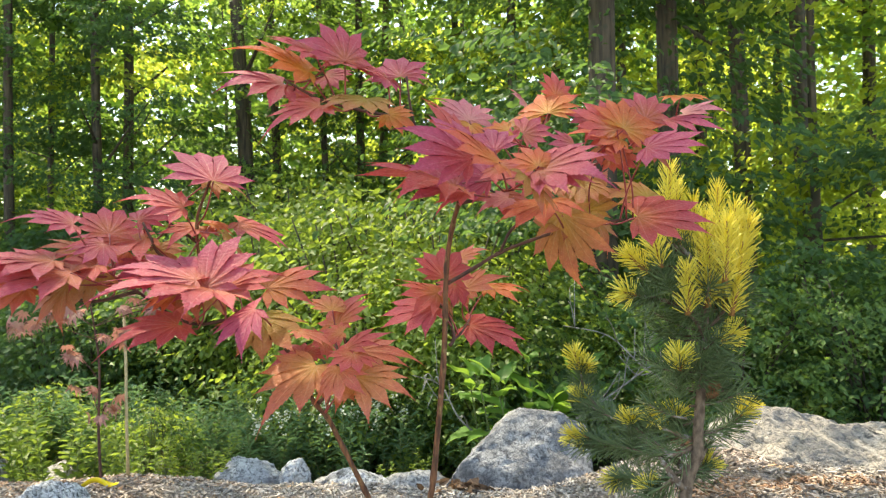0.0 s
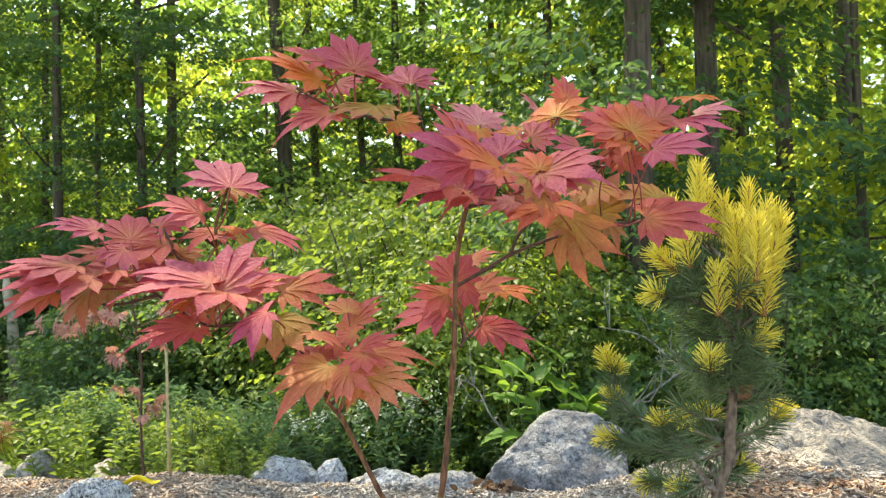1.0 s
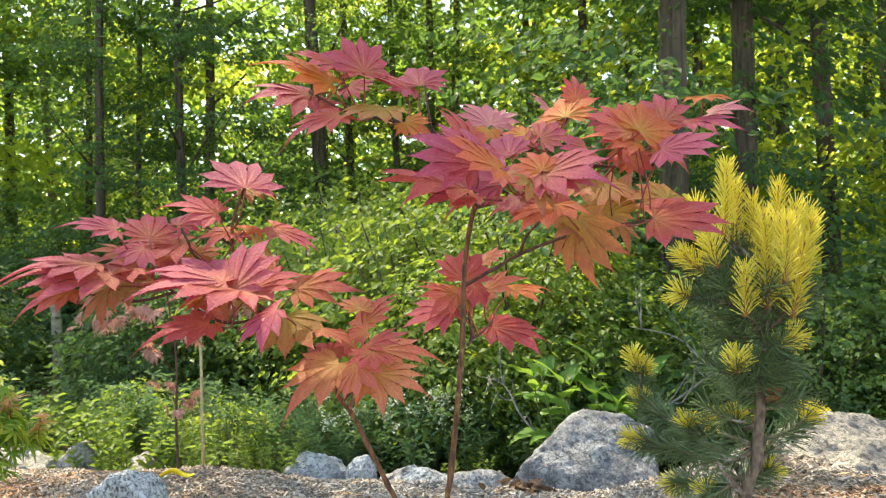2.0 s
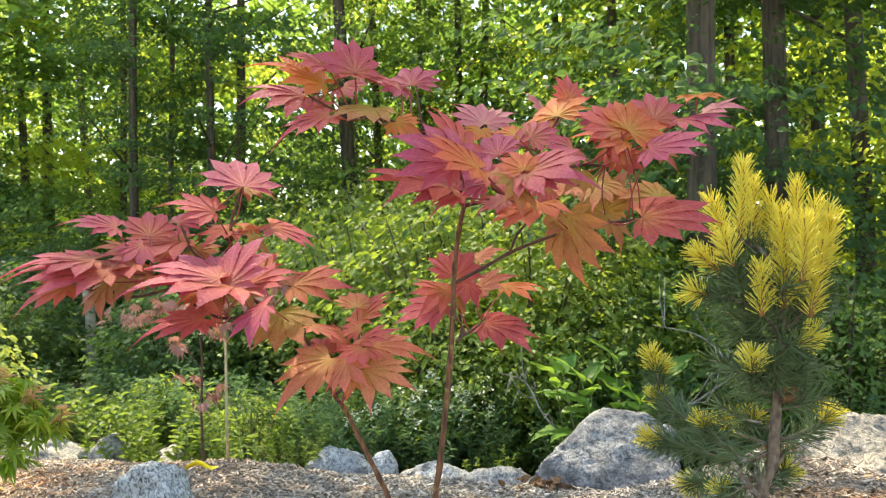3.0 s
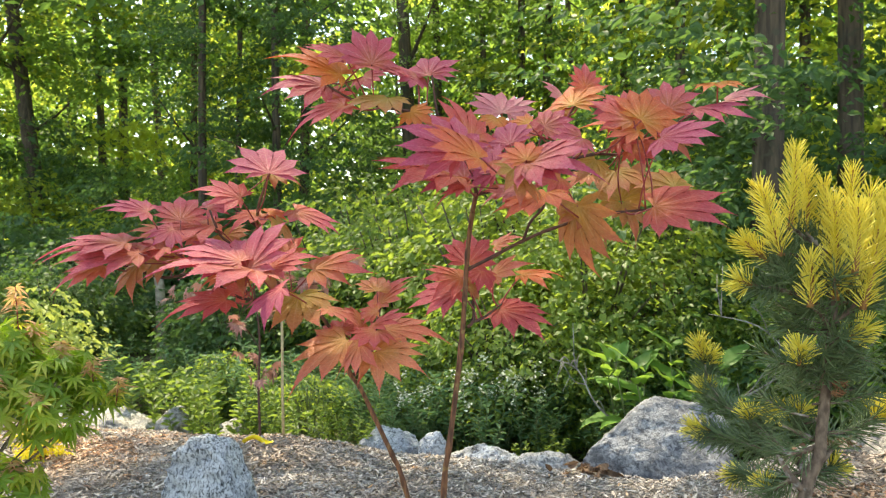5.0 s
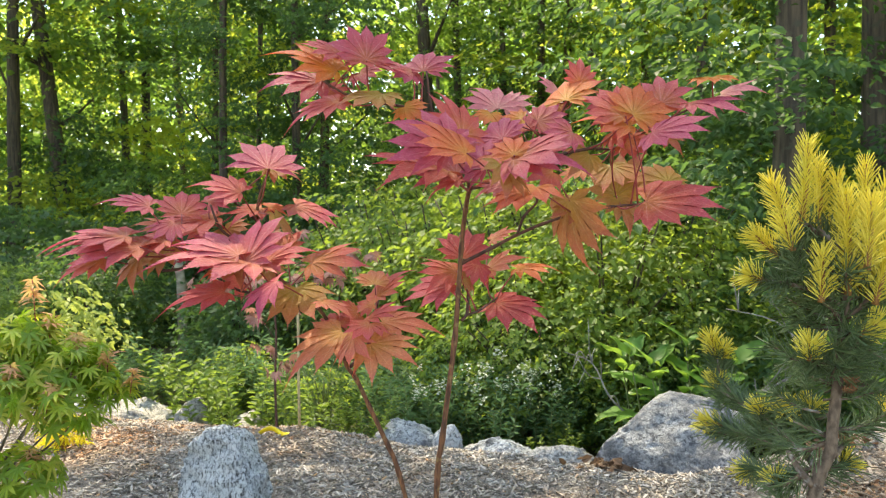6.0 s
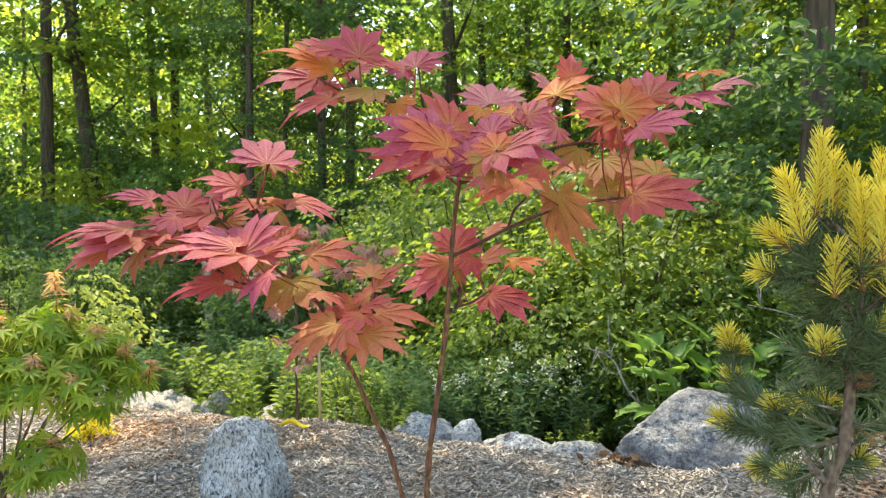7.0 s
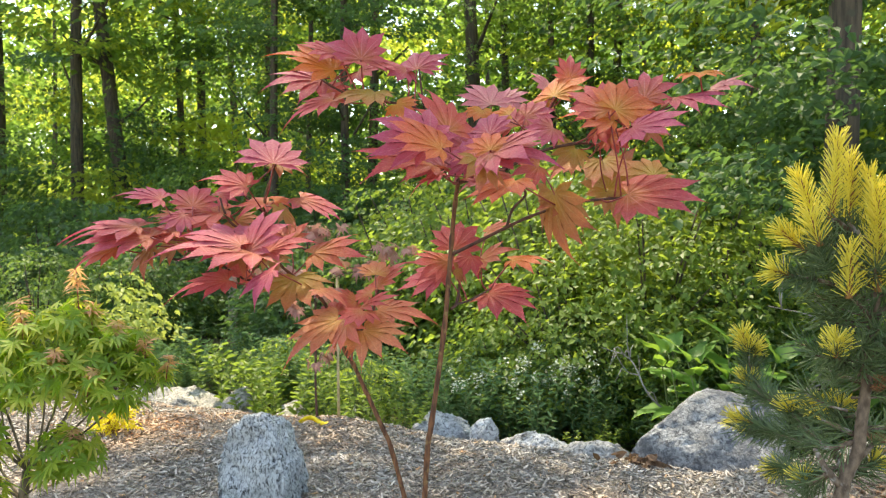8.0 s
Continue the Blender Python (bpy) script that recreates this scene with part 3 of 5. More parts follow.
maple_twig("branch", 0.0022, 0.0013, (-0.013, 0.018, 1.178), (0.016, 0.036, 1.194), (0.042, 0.053, 1.209), (0.076, 0.041, 1.222), (0.121, 0.032, 1.235), (0.152, 0.039, 1.240), (0.188, 0.049, 1.243))
maple_twig("branch", 0.0017, 0.0012, (0.044, 0.053, 1.210), (0.054, 0.045, 1.231), (0.069, 0.049, 1.251), (0.047, 0.033, 1.269), (0.029, 0.029, 1.282))
maple_twig("branch", 0.0023, 0.0012, (0.003, 0.001, 1.262), (0.026, 0.007, 1.267), (0.058, 0.005, 1.276), (0.092, 0.024, 1.295), (0.127, 0.054, 1.306), (0.152, 0.070, 1.307), (0.182, 0.078, 1.323), (0.213, 0.107, 1.343), (0.259, 0.150, 1.370))
maple_twig("branch", 0.0022, 0.0012, (0.003, 0.001, 1.263), (-0.001, -0.010, 1.287), (-0.020, -0.004, 1.319), (-0.040, 0.011, 1.343), (-0.071, 0.014, 1.358), (-0.098, -0.004, 1.362), (-0.134, -0.013, 1.371), (-0.155, -0.018, 1.382), (-0.175, -0.013, 1.395))
maple_twig("branch", 0.0014, 0.0011, (-0.042, 0.011, 1.345), (-0.046, 0.010, 1.362), (-0.050, 0.009, 1.398))
maple_twig("branch", 0.0017, 0.0012, (0.058, 0.005, 1.276), (0.072, 0.040, 1.307), (0.092, 0.065, 1.347), (0.104, 0.069, 1.366))
maple_twig("branch", 0.0019, 0.0012, (-0.010, 0.008, 1.114), (-0.007, 0.019, 1.121), (-0.014, 0.049, 1.146), (-0.008, 0.071, 1.160), (0.001, 0.083, 1.165))
maple_twig("branch", 0.0015, 0.0011, (-0.009, 0.019, 1.118), (-0.002, 0.052, 1.121), (0.005, 0.105, 1.131))
maple_twig("branch", 0.0018, 0.0012, (-0.292, 0.029, 1.230), (-0.317, 0.033, 1.246), (-0.337, 0.028, 1.262), (-0.345, 0.016, 1.253))
maple_twig("branch", 0.0018, 0.0012, (-0.282, 0.011, 1.192), (-0.315, -0.008, 1.215), (-0.320, -0.019, 1.233), (-0.332, -0.012, 1.250))
maple_twig("branch", 0.0018, 0.0012, (-0.231, 0.004, 1.149), (-0.265, -0.026, 1.143), (-0.287, -0.042, 1.153), (-0.320, -0.050, 1.179), (-0.357, -0.060, 1.202), (-0.403, -0.071, 1.200))
maple_twig("branch", 0.0018, 0.0012, (-0.266, 0.015, 1.175), (-0.249, 0.040, 1.184), (-0.230, 0.066, 1.174))
maple_twig("branch", 0.0018, 0.0012, (-0.292, 0.029, 1.240), (-0.278, 0.054, 1.244), (-0.264, 0.068, 1.250))
maple_twig("branch", 0.0018, 0.0012, (-0.320, -0.050, 1.179), (-0.370, -0.053, 1.170), (-0.406, -0.082, 1.187))
leaf("purple", 0, -0.264, 0.012, 1.295, 42, -0, 38, 0.068)
leaf("rose", 1, -0.287, -0.014, 1.264, 26, -29, 105, 0.054)
leaf("olive", 2, -0.286, 0.053, 1.299, -15, 18, -91, 0.045)
leaf("purple", 0, -0.355, -0.038, 1.239, 46, 3, 42, 0.051)
leaf("purple", 1, -0.370, -0.077, 1.247, 18, -23, 122, 0.051)
leaf("purple", 2, -0.344, 0.000, 1.253, 32, 29, -30, 0.039)
leaf("rose", 0, -0.335, 0.000, 1.234, 1, -17, 121, 0.081)
leaf("purple", 1, -0.362, -0.123, 1.211, 7, -14, 122, 0.074)
leaf("purple", 2, -0.347, -0.120, 1.201, 9, -12, 112, 0.095)
leaf("rose", 0, -0.345, -0.081, 1.208, -9, -22, 130, 0.058)
leaf("rose", 1, -0.370, -0.148, 1.188, -18, -24, 143, 0.049)
leaf("olive", 2, -0.360, -0.103, 1.189, -41, -29, 129, 0.047)
leaf("olive", 0, -0.358, -0.060, 1.203, -53, -15, 166, 0.044)
leaf("purple", 1, -0.247, -0.077, 1.189, 23, -17, 91, 0.080)
leaf("purple", 2, -0.234, -0.070, 1.182, 10, -5, 138, 0.113)
leaf("purple", 0, -0.241, -0.073, 1.183, 54, -12, -0, 0.072)
leaf("rose", 1, -0.225, -0.055, 1.181, 25, 19, -41, 0.055)
leaf("rose", 2, -0.209, 0.020, 1.176, 22, 24, -52, 0.073)
leaf("purple", 0, -0.254, 0.058, 1.251, -21, 17, -77, 0.060)
leaf("rose", 1, -0.292, 0.040, 1.246, -11, -15, 164, 0.048)
leaf("orange", 2, -0.276, 0.030, 1.248, 8, 26, -26, 0.029)
leaf("olive", 0, -0.249, 0.002, 1.238, -48, 5, -76, 0.043)
leaf("rose", 1, -0.265, -0.079, 1.147, -5, -17, 131, 0.066)
leaf("purple", 2, -0.179, -0.105, 1.163, -27, -19, 116, 0.052)
leaf("olive", 0, -0.201, -0.030, 1.150, -27, 2, -160, 0.063)
leaf("olive", 1, -0.266, -0.040, 1.184, -33, 2, -157, 0.041)
leaf("orange", 2, -0.283, -0.050, 1.175, -18, -14, 128, 0.035)
leaf("peach", 0, -0.154, 0.087, 1.147, 34, 1, 36, 0.040)
leaf("rose", 1, -0.149, 0.084, 1.130, 44, -5, -33, 0.059)
leaf("rose", 2, -0.115, -0.020, 1.114, 32, -1, -44, 0.048)
leaf("rose", 0, -0.129, 0.030, 1.127, -8, -32, 99, 0.030)
leaf("peach", 1, -0.155, -0.049, 1.136, -13, 4, -90, 0.036)
leaf("rose", 2, -0.167, 0.008, 1.105, -9, -36, 96, 0.041)
leaf("rose", 0, -0.165, 0.010, 1.106, 14, 18, -50, 0.029)
leaf("peach", 1, -0.146, -0.021, 1.098, -24, -13, 152, 0.076)
leaf("peach", 2, -0.116, -0.050, 1.100, -47, 9, 151, 0.045)
leaf("rose", 0, -0.104, -0.034, 1.112, -12, -12, 177, 0.038)
leaf("peach", 1, -0.114, 0.020, 1.106, 2, 16, -75, 0.064)
leaf("peach", 2, -0.101, -0.041, 1.091, -15, 27, -108, 0.062)
leaf("rose", 0, -0.017, 0.035, 1.184, 52, 9, 18, 0.052)
leaf("peach", 1, -0.006, 0.120, 1.203, 31, 21, -67, 0.034)
leaf("rose", 2, -0.025, 0.034, 1.167, 20, -25, 101, 0.050)
leaf("rose", 0, -0.025, 0.029, 1.153, -2, -28, 88, 0.062)
leaf("peach", 1, 0.001, 0.080, 1.167, 34, 33, -90, 0.046)
leaf("orange", 2, 0.025, 0.130, 1.167, 6, 15, -76, 0.053)
leaf("rose", 0, 0.006, 0.095, 1.127, -10, 16, -98, 0.074)
leaf("olive", 1, -0.018, 0.040, 1.159, -52, 40, -73, 0.027)
leaf("purple", 2, -0.107, -0.030, 1.407, 67, 5, 34, 0.057)
leaf("rose", 0, -0.138, -0.030, 1.416, 31, -22, 93, 0.047)
leaf("orange", 1, -0.145, -0.030, 1.397, 34, -29, 101, 0.069)
leaf("purple", 2, -0.181, 0.000, 1.395, -1, -30, 138, 0.073)
leaf("olive", 0, -0.084, -0.040, 1.367, -19, -13, 171, 0.057)
leaf("rose", 1, -0.125, -0.063, 1.356, -19, -21, 135, 0.059)
leaf("purple", 2, -0.058, 0.019, 1.400, 45, 4, 5, 0.055)
leaf("rose", 0, -0.120, -0.020, 1.412, -13, 18, -87, 0.057)
leaf("pale", 1, 0.012, 0.087, 1.363, 50, -9, 44, 0.053)
leaf("pale", 2, 0.007, 0.146, 1.376, 35, 44, -41, 0.041)
leaf("pale", 0, 0.080, 0.120, 1.384, 35, -46, 119, 0.034)
leaf("rose", 1, 0.111, 0.090, 1.388, 76, 8, 23, 0.034)
leaf("orange", 2, 0.100, 0.062, 1.363, 45, 3, -15, 0.056)
leaf("rose", 0, 0.170, 0.028, 1.337, 52, -20, 35, 0.052)
leaf("orange", 1, 0.177, 0.030, 1.337, 45, 36, -13, 0.061)
leaf("purple", 2, 0.205, 0.055, 1.352, 59, 1, 6, 0.049)
leaf("orange", 0, 0.258, 0.119, 1.389, -15, 0, -176, 0.043)
leaf("pale", 1, 0.268, 0.153, 1.373, 10, 32, -117, 0.045)
leaf("purple", 2, 0.232, 0.091, 1.355, 5, 20, -91, 0.065)
leaf("purple", 0, 0.198, 0.016, 1.316, 5, 34, -111, 0.057)
leaf("olive", 1, 0.203, 0.060, 1.319, -26, 7, -137, 0.035)
leaf("purple", 2, 0.023, -0.124, 1.293, 43, -33, 65, 0.071)
leaf("orange", 0, 0.047, -0.146, 1.286, 36, -27, 102, 0.063)
leaf("rose", 1, 0.008, -0.041, 1.316, 65, 2, 59, 0.059)
leaf("rose", 2, -0.002, -0.060, 1.276, 20, -3, 104, 0.092)
leaf("purple", 0, 0.002, -0.040, 1.275, 44, -18, 36, 0.063)
leaf("rose", 1, 0.017, -0.079, 1.266, -18, -15, 117, 0.034)
leaf("orange", 2, 0.081, -0.107, 1.286, 47, -8, 23, 0.036)
leaf("purple", 0, 0.080, -0.103, 1.284, 15, 33, -106, 0.070)
leaf("purple", 1, 0.080, -0.108, 1.281, 2, 28, -83, 0.064)
leaf("olive", 2, 0.069, -0.111, 1.277, -45, 0, -113, 0.048)
leaf("orange", 0, 0.091, -0.059, 1.258, -18, -7, 148, 0.058)
leaf("pale", 1, 0.054, -0.040, 1.263, -13, -29, 117, 0.031)
leaf("olive", 2, 0.110, 0.022, 1.248, -97, -1, 136, 0.081)
leaf("olive", 0, 0.147, 0.143, 1.258, 76, 1, -7, 0.062)
leaf("olive", 1, 0.150, 0.120, 1.252, -48, 1, -136, 0.046)
leaf("olive", 2, 0.211, 0.087, 1.268, 39, -4, 29, 0.049)
leaf("rose", 0, 0.190, 0.034, 1.245, 2, 33, -90, 0.077)
leaf("orange", 1, 0.175, 0.033, 1.326, 25, -29, 85, 0.053)
leaf("olive", 2, 0.084, 0.088, 1.365, -41, -26, 135, 0.040)
leaf("orange", 0, 0.014, 0.050, 1.353, -37, -15, -172, 0.030)
leaf("orange", 1, 0.056, 0.030, 1.340, -0, -40, 95, 0.033)
leaf("rose", 2, 0.162, 0.060, 1.330, -41, -38, -164, 0.035)
leaf("rose", 0, 0.167, 0.050, 1.311, -30, 41, -148, 0.032)
leaf("peach", 1, 0.113, 0.100, 1.286, -19, -20, 142, 0.033)
leaf("purple", 2, 0.038, -0.050, 1.282, 40, -53, 29, 0.044)
leaf("purple", 0, 0.041, 0.000, 1.316, 40, -27, 20, 0.049)
leaf("olive", 1, 0.126, 0.060, 1.300, -37, -37, -178, 0.041)
leaf("olive", 2, 0.119, 0.050, 1.243, -32, -28, -174, 0.048)
leaf("rose", 0, 0.044, -0.020, 1.269, -31, 7, -145, 0.045)
leaf("rose", 1, -0.375, 0.030, 1.221, -11, -45, 150, 0.037)
leaf("olive", 2, -0.401, 0.000, 1.221, 18, -23, 125, 0.049)
leaf("purple", 0, -0.332, 0.000, 1.200, -10, -44, 158, 0.041)
leaf("olive", 1, -0.276, 0.020, 1.171, -16, 12, -139, 0.045)
leaf("rose", 2, 0.145, 0.070, 1.357, -23, -58, 156, 0.034)
leaf("purple", 0, 0.072, 0.040, 1.338, 31, 48, -42, 0.036)
leaf("purple", 1, 0.012, 0.020, 1.301, 56, -34, 44, 0.052)
leaf("rose", 2, 0.091, 0.030, 1.280, -15, -48, 151, 0.040)
leaf("rose", 0, 0.152, 0.050, 1.323, -23, 50, -146, 0.033)
leaf("purple", 1, 0.121, -0.020, 1.315, -23, -44, 162, 0.039)
leaf("olive", 2, 0.141, 0.140, 1.293, -33, 11, -159, 0.053)
leaf("rose", 0, 0.046, -0.060, 1.292, -27, 22, -142, 0.041)
leaf("orange", 1, -0.066, -0.020, 1.353, -30, 38, -127, 0.033)
leaf("rose", 2, -0.174, 0.000, 1.379, 27, 49, -36, 0.035)
leaf("purple", 0, -0.140, 0.020, 1.406, -16, 33, -129, 0.038)
leaf("rose", 1, -0.357, -0.030, 1.194, -3, -42, 160, 0.034)
leaf("purple", 2, -0.349, -0.060, 1.227, -17, -25, 158, 0.039)
leaf("rose", 0, -0.282, -0.020, 1.154, 35, -54, 139, 0.034)
leaf("olive", 1, -0.343, 0.030, 1.220, -23, 33, -126, 0.044)
leaf("rose", 2, -0.251, 0.030, 1.191, 44, -25, 39, 0.048)
leaf("rose", 0, -0.146, 0.020, 1.118, 3, -53, 167, 0.032)
leaf("peach", 1, -0.121, -0.010, 1.078, -21, -10, -174, 0.036)
leaf("rose", 2, -0.009, 0.070, 1.174, -32, -20, 166, 0.038)
leaf("purple", 0, -0.072, 0.020, 1.401, -18, -38, 175, 0.033)
leaf("rose", 1, 0.050, 0.060, 1.329, 49, -30, 29, 0.047)
leaf("rose", 2, 0.188, 0.080, 1.337, 42, 45, -14, 0.043)


# ---- the golden pine ----
golden_pine = root("golden_pine", 0, 0, 0, "small golden pine with bright yellow shoots over dark green needles", "pine tree")


def needles(out_v, out_f, start, way, count, length, spread, rng, width=0.0011, lo=0.0, hi=1.0):
    """Stiff needles set round a shoot, leaning forward along it."""
    axis = way.normalized()
    a = axis.orthogonal().normalized()
    b = axis.cross(a)
    for i in range(count):
        f = lo + (hi - lo) * (i + rng.random()) / count
        ang = i * 2.39996 + rng.uniform(-0.3, 0.3)
        side = a * math.cos(ang) + b * math.sin(ang)
        lean = radians(spread * rng.uniform(0.75, 1.25) * (1.12 - 0.45 * f))
        d = axis * math.cos(lean) + side * math.sin(lean)
        p = start + way * f
        ln = length * rng.uniform(0.8, 1.12) * (1.0 - 0.25 * max(0, f - 0.8) / 0.2)
        bend = axis * (ln * 0.10)
        w1 = d.cross(axis).normalized() * width * 0.5
        w2 = d.cross(w1).normalized() * width * 0.5
        o = len(out_v)
        out_v += [p + w1, p - w1 * 0.5 + w2, p - w1 * 0.5 - w2]
        end = p + d * ln + bend
        out_v += [end + w1 * 0.7, end - w1 * 0.35 + w2 * 0.7, end - w1 * 0.35 - w2 * 0.7]
        for k in range(3):
            k2 = (k + 1) % 3
            out_f.append((o + k, o + k2, o + 3 + k2, o + 3 + k))
        out_f.append((o + 3, o + 4, o + 5))


pine_seed = random.Random(31)


def pine_candle(x0, y0, z0, x1, y1, z1):
    """A yellow shoot of the year: a brown axis thick with golden needles."""
    start, tip = Vector((x0, y0, z0)), Vector((x1, y1, z1))
    way = tip - start
    ln = way.length
    way_axis = way * max(0.4, (ln - 0.03) / ln)
    v, f = [], []
    needles(v, f, start, way_axis, int(46 + 560 * ln), 0.050, 50 if ln > 0.1 else 62, pine_seed, 0.0025 if ln > 0.1 else 0.003)
    ob = part("shoot", mesh_of("shoot", v, f, NEEDLE_GOLD), golden_pine, "bright yellow needled shoot")
    bend = way_axis.orthogonal().normalized() * ln * 0.03
    tv, tf = tube(spline([start, start + way_axis * 0.5 + bend, start + way_axis], 4), [0.0085 - 0.0045 * i / 8 for i in range(9)], 6)
    part("shoot_axis", mesh_of("shoot_axis", tv, tf, SHOOT, True), ob)
    # last year's green needles below it
    if ln > 0.13:
        return
    v, f = [], []
    needles(v, f, start - way.normalized() * 0.07, way.normalized() * 0.08, 60, 0.056, 64, pine_seed, 0.0028)
    part("needle_tuft", mesh_of("needle_tuft", v, f, NEEDLE_GREEN), golden_pine, "dark green needles")


def pine_branch(r0, r1, bare, *points):
    pts = spline(points, 4)
    n = len(pts) - 1
    rng = random.Random(int(points[0][2] * 1000) + len(points))
    v, f = tube(pts, [r0 + (r1 - r0) * i / n for i in range(n + 1)], 9, rng, 0.10)
    part("trunk" if r0 > 0.015 else "branch", mesh_of("branch", v, f, PINE_BARK, True), golden_pine)
    v, f = [], []
    for i in range(int(n * bare), n):
        d = pts[i + 1] - pts[i]
        cnt = max(6, int(d.length * (560 if r0 < 0.012 else 480)))
        needles(v, f, pts[i], d, cnt, 0.064, 58, rng, 0.0030)
    if v:
        part("needle_spray", mesh_of("needle_spray", v, f, NEEDLE_GREEN), golden_pine, "dark green needles")


def pine_tufts():
    """Short green side twigs that clothe the upper trunk and the inner branches."""
    rng = random.Random(71)
    for i in range(26):
        t = rng.random()
        z = 0.74 + 0.44 * t
        c = Vector((0.52 + 0.06 * min(1, t * 1.5), 1.268 + 0.022 * t, z))
        a = rng.uniform(0, 6.283)
        if z < 0.80:
            a = rng.choice((0.2, 3.0)) + rng.uniform(-0.3, 0.7)
        d = Vector((math.cos(a), math.sin(a), rng.uniform(0.1, 0.6))).normalized() * rng.uniform(0.06, 0.14) * (1.15 - 0.3 * t)
        tv, tf = tube(spline([c, c + d * 0.5 + Vector((0, 0, -0.008)), c + d], 3), [0.004 - 0.0003 * k for k in range(7)], 6)
        part("twig", mesh_of("twig", tv, tf, PINE_BARK, True), golden_pine)
        v, f = [], []
        needles(v, f, c + d * 0.3, d * 0.75, 44, 0.066, 58, rng, 0.0030)
        part("needle_tuft", mesh_of("needle_tuft", v, f, NEEDLE_GREEN), golden_pine, "dark green needles")


pine_tufts()
pine_branch(0.0185, 0.008, 0.80, (0.488, 1.250, 0.325), (0.488, 1.250, 0.445), (0.504, 1.250, 0.528), (0.521, 1.255, 0.598), (0.544, 1.260, 0.651), (0.550, 1.265, 0.713), (0.562, 1.275, 0.814), (0.572, 1.285, 0.904), (0.579, 1.290, 0.984), (0.581, 1.290, 1.022), (0.564, 1.295, 1.154), (0.517, 1.293, 1.213))
pine_branch(0.011, 0.004, 0.45, (0.518, 1.250, 0.590), (0.507, 1.280, 0.617), (0.494, 1.340, 0.628), (0.473, 1.420, 0.625), (0.438, 1.500, 0.616), (0.356, 1.580, 0.593), (0.266, 1.660, 0.574))
pine_branch(0.009, 0.004, 0.5, (0.553, 1.260, 0.646), (0.573, 1.300, 0.654), (0.589, 1.330, 0.662))
pine_candle(0.477, 1.283, 1.211, 0.498, 1.288, 1.458)
pine_candle(0.440, 1.235, 1.222, 0.395, 1.224, 1.357)
pine_candle(0.529, 1.353, 1.198, 0.527, 1.353, 1.410)
pine_candle(0.587, 1.349, 1.107, 0.567, 1.344, 1.370)
pine_candle(0.580, 1.252, 1.047, 0.576, 1.251, 1.326)
pine_candle(0.620, 1.319, 1.027, 0.632, 1.322, 1.403)
pine_candle(0.633, 1.284, 1.044, 0.670, 1.294, 1.348)
pine_candle(0.684, 1.374, 1.105, 0.726, 1.385, 1.337)
pine_candle(0.638, 1.247, 1.026, 0.680, 1.258, 1.252)
pine_candle(0.514, 1.196, 1.033, 0.516, 1.197, 1.185)
pine_candle(0.425, 1.231, 1.146, 0.345, 1.211, 1.214)
pine_candle(0.383, 1.201, 1.087, 0.322, 1.186, 1.108)
pine_candle(0.488, 1.190, 0.891, 0.493, 1.191, 0.966)
pine_candle(0.606, 1.258, 0.946, 0.675, 1.276, 0.998)
pine_candle(0.282, 1.746, 0.802, 0.259, 1.746, 0.897)
pine_candle(0.299, 1.757, 0.791, 0.311, 1.734, 0.854)
pine_candle(0.286, 1.715, 0.702, 0.277, 1.730, 0.758)
pine_candle(0.302, 1.656, 0.601, 0.213, 1.699, 0.604)
pine_candle(0.397, 1.413, 0.698, 0.398, 1.415, 0.743)
pine_candle(0.449, 1.372, 0.717, 0.461, 1.334, 0.750)
pine_candle(0.684, 1.354, 0.736, 0.728, 1.366, 0.783)
pine_candle(0.375, 1.488, 0.522, 0.344, 1.561, 0.491)
pine_candle(0.425, 1.299, 0.548, 0.421, 1.311, 0.564)
pine_candle(0.581, 1.328, 0.605, 0.604, 1.334, 0.622)
pine_candle(0.507, 1.328, 0.736, 0.518, 1.331, 0.765)
pine_candle(0.614, 1.212, 1.113, 0.625, 1.216, 1.306)
pine_candle(0.683, 1.297, 1.138, 0.714, 1.305, 1.308)
pine_candle(0.451, 1.199, 1.158, 0.422, 1.192, 1.257)
pine_branch(0.0075, 0.0035, 0.1, (0.580, 1.290, 0.964), (0.545, 1.243, 1.012), (0.514, 1.196, 1.038))
pine_branch(0.0075, 0.0035, 0.1, (0.577, 1.289, 0.978), (0.619, 1.281, 1.023), (0.638, 1.276, 1.052))
pine_branch(0.0075, 0.0035, 0.1, (0.570, 1.287, 1.081), (0.498, 1.269, 1.155), (0.439, 1.235, 1.157))
pine_branch(0.0075, 0.0035, 0.1, (0.567, 1.286, 1.022), (0.466, 1.241, 1.069), (0.383, 1.201, 1.087))
pine_branch(0.0075, 0.0035, 0.1, (0.516, 1.293, 1.198), (0.492, 1.267, 1.221), (0.472, 1.253, 1.214))
pine_branch(0.0075, 0.0035, 0.1, (0.571, 1.287, 0.876), (0.511, 1.215, 0.880), (0.488, 1.190, 0.891))
pine_branch(0.0075, 0.0035, 0.1, (0.575, 1.288, 0.891), (0.601, 1.266, 0.924), (0.610, 1.259, 0.951))
pine_branch(0.0075, 0.0035, 0.1, (0.541, 1.270, 0.675), (0.477, 1.276, 0.648), (0.398, 1.458, 0.616), (0.302, 1.656, 0.597))
pine_branch(0.0075, 0.0035, 0.1, (0.477, 1.276, 0.652), (0.433, 1.364, 0.675), (0.397, 1.413, 0.701))
pine_branch(0.0075, 0.0035, 0.1, (0.445, 1.351, 0.656), (0.362, 1.575, 0.686), (0.303, 1.702, 0.728), (0.286, 1.740, 0.803))
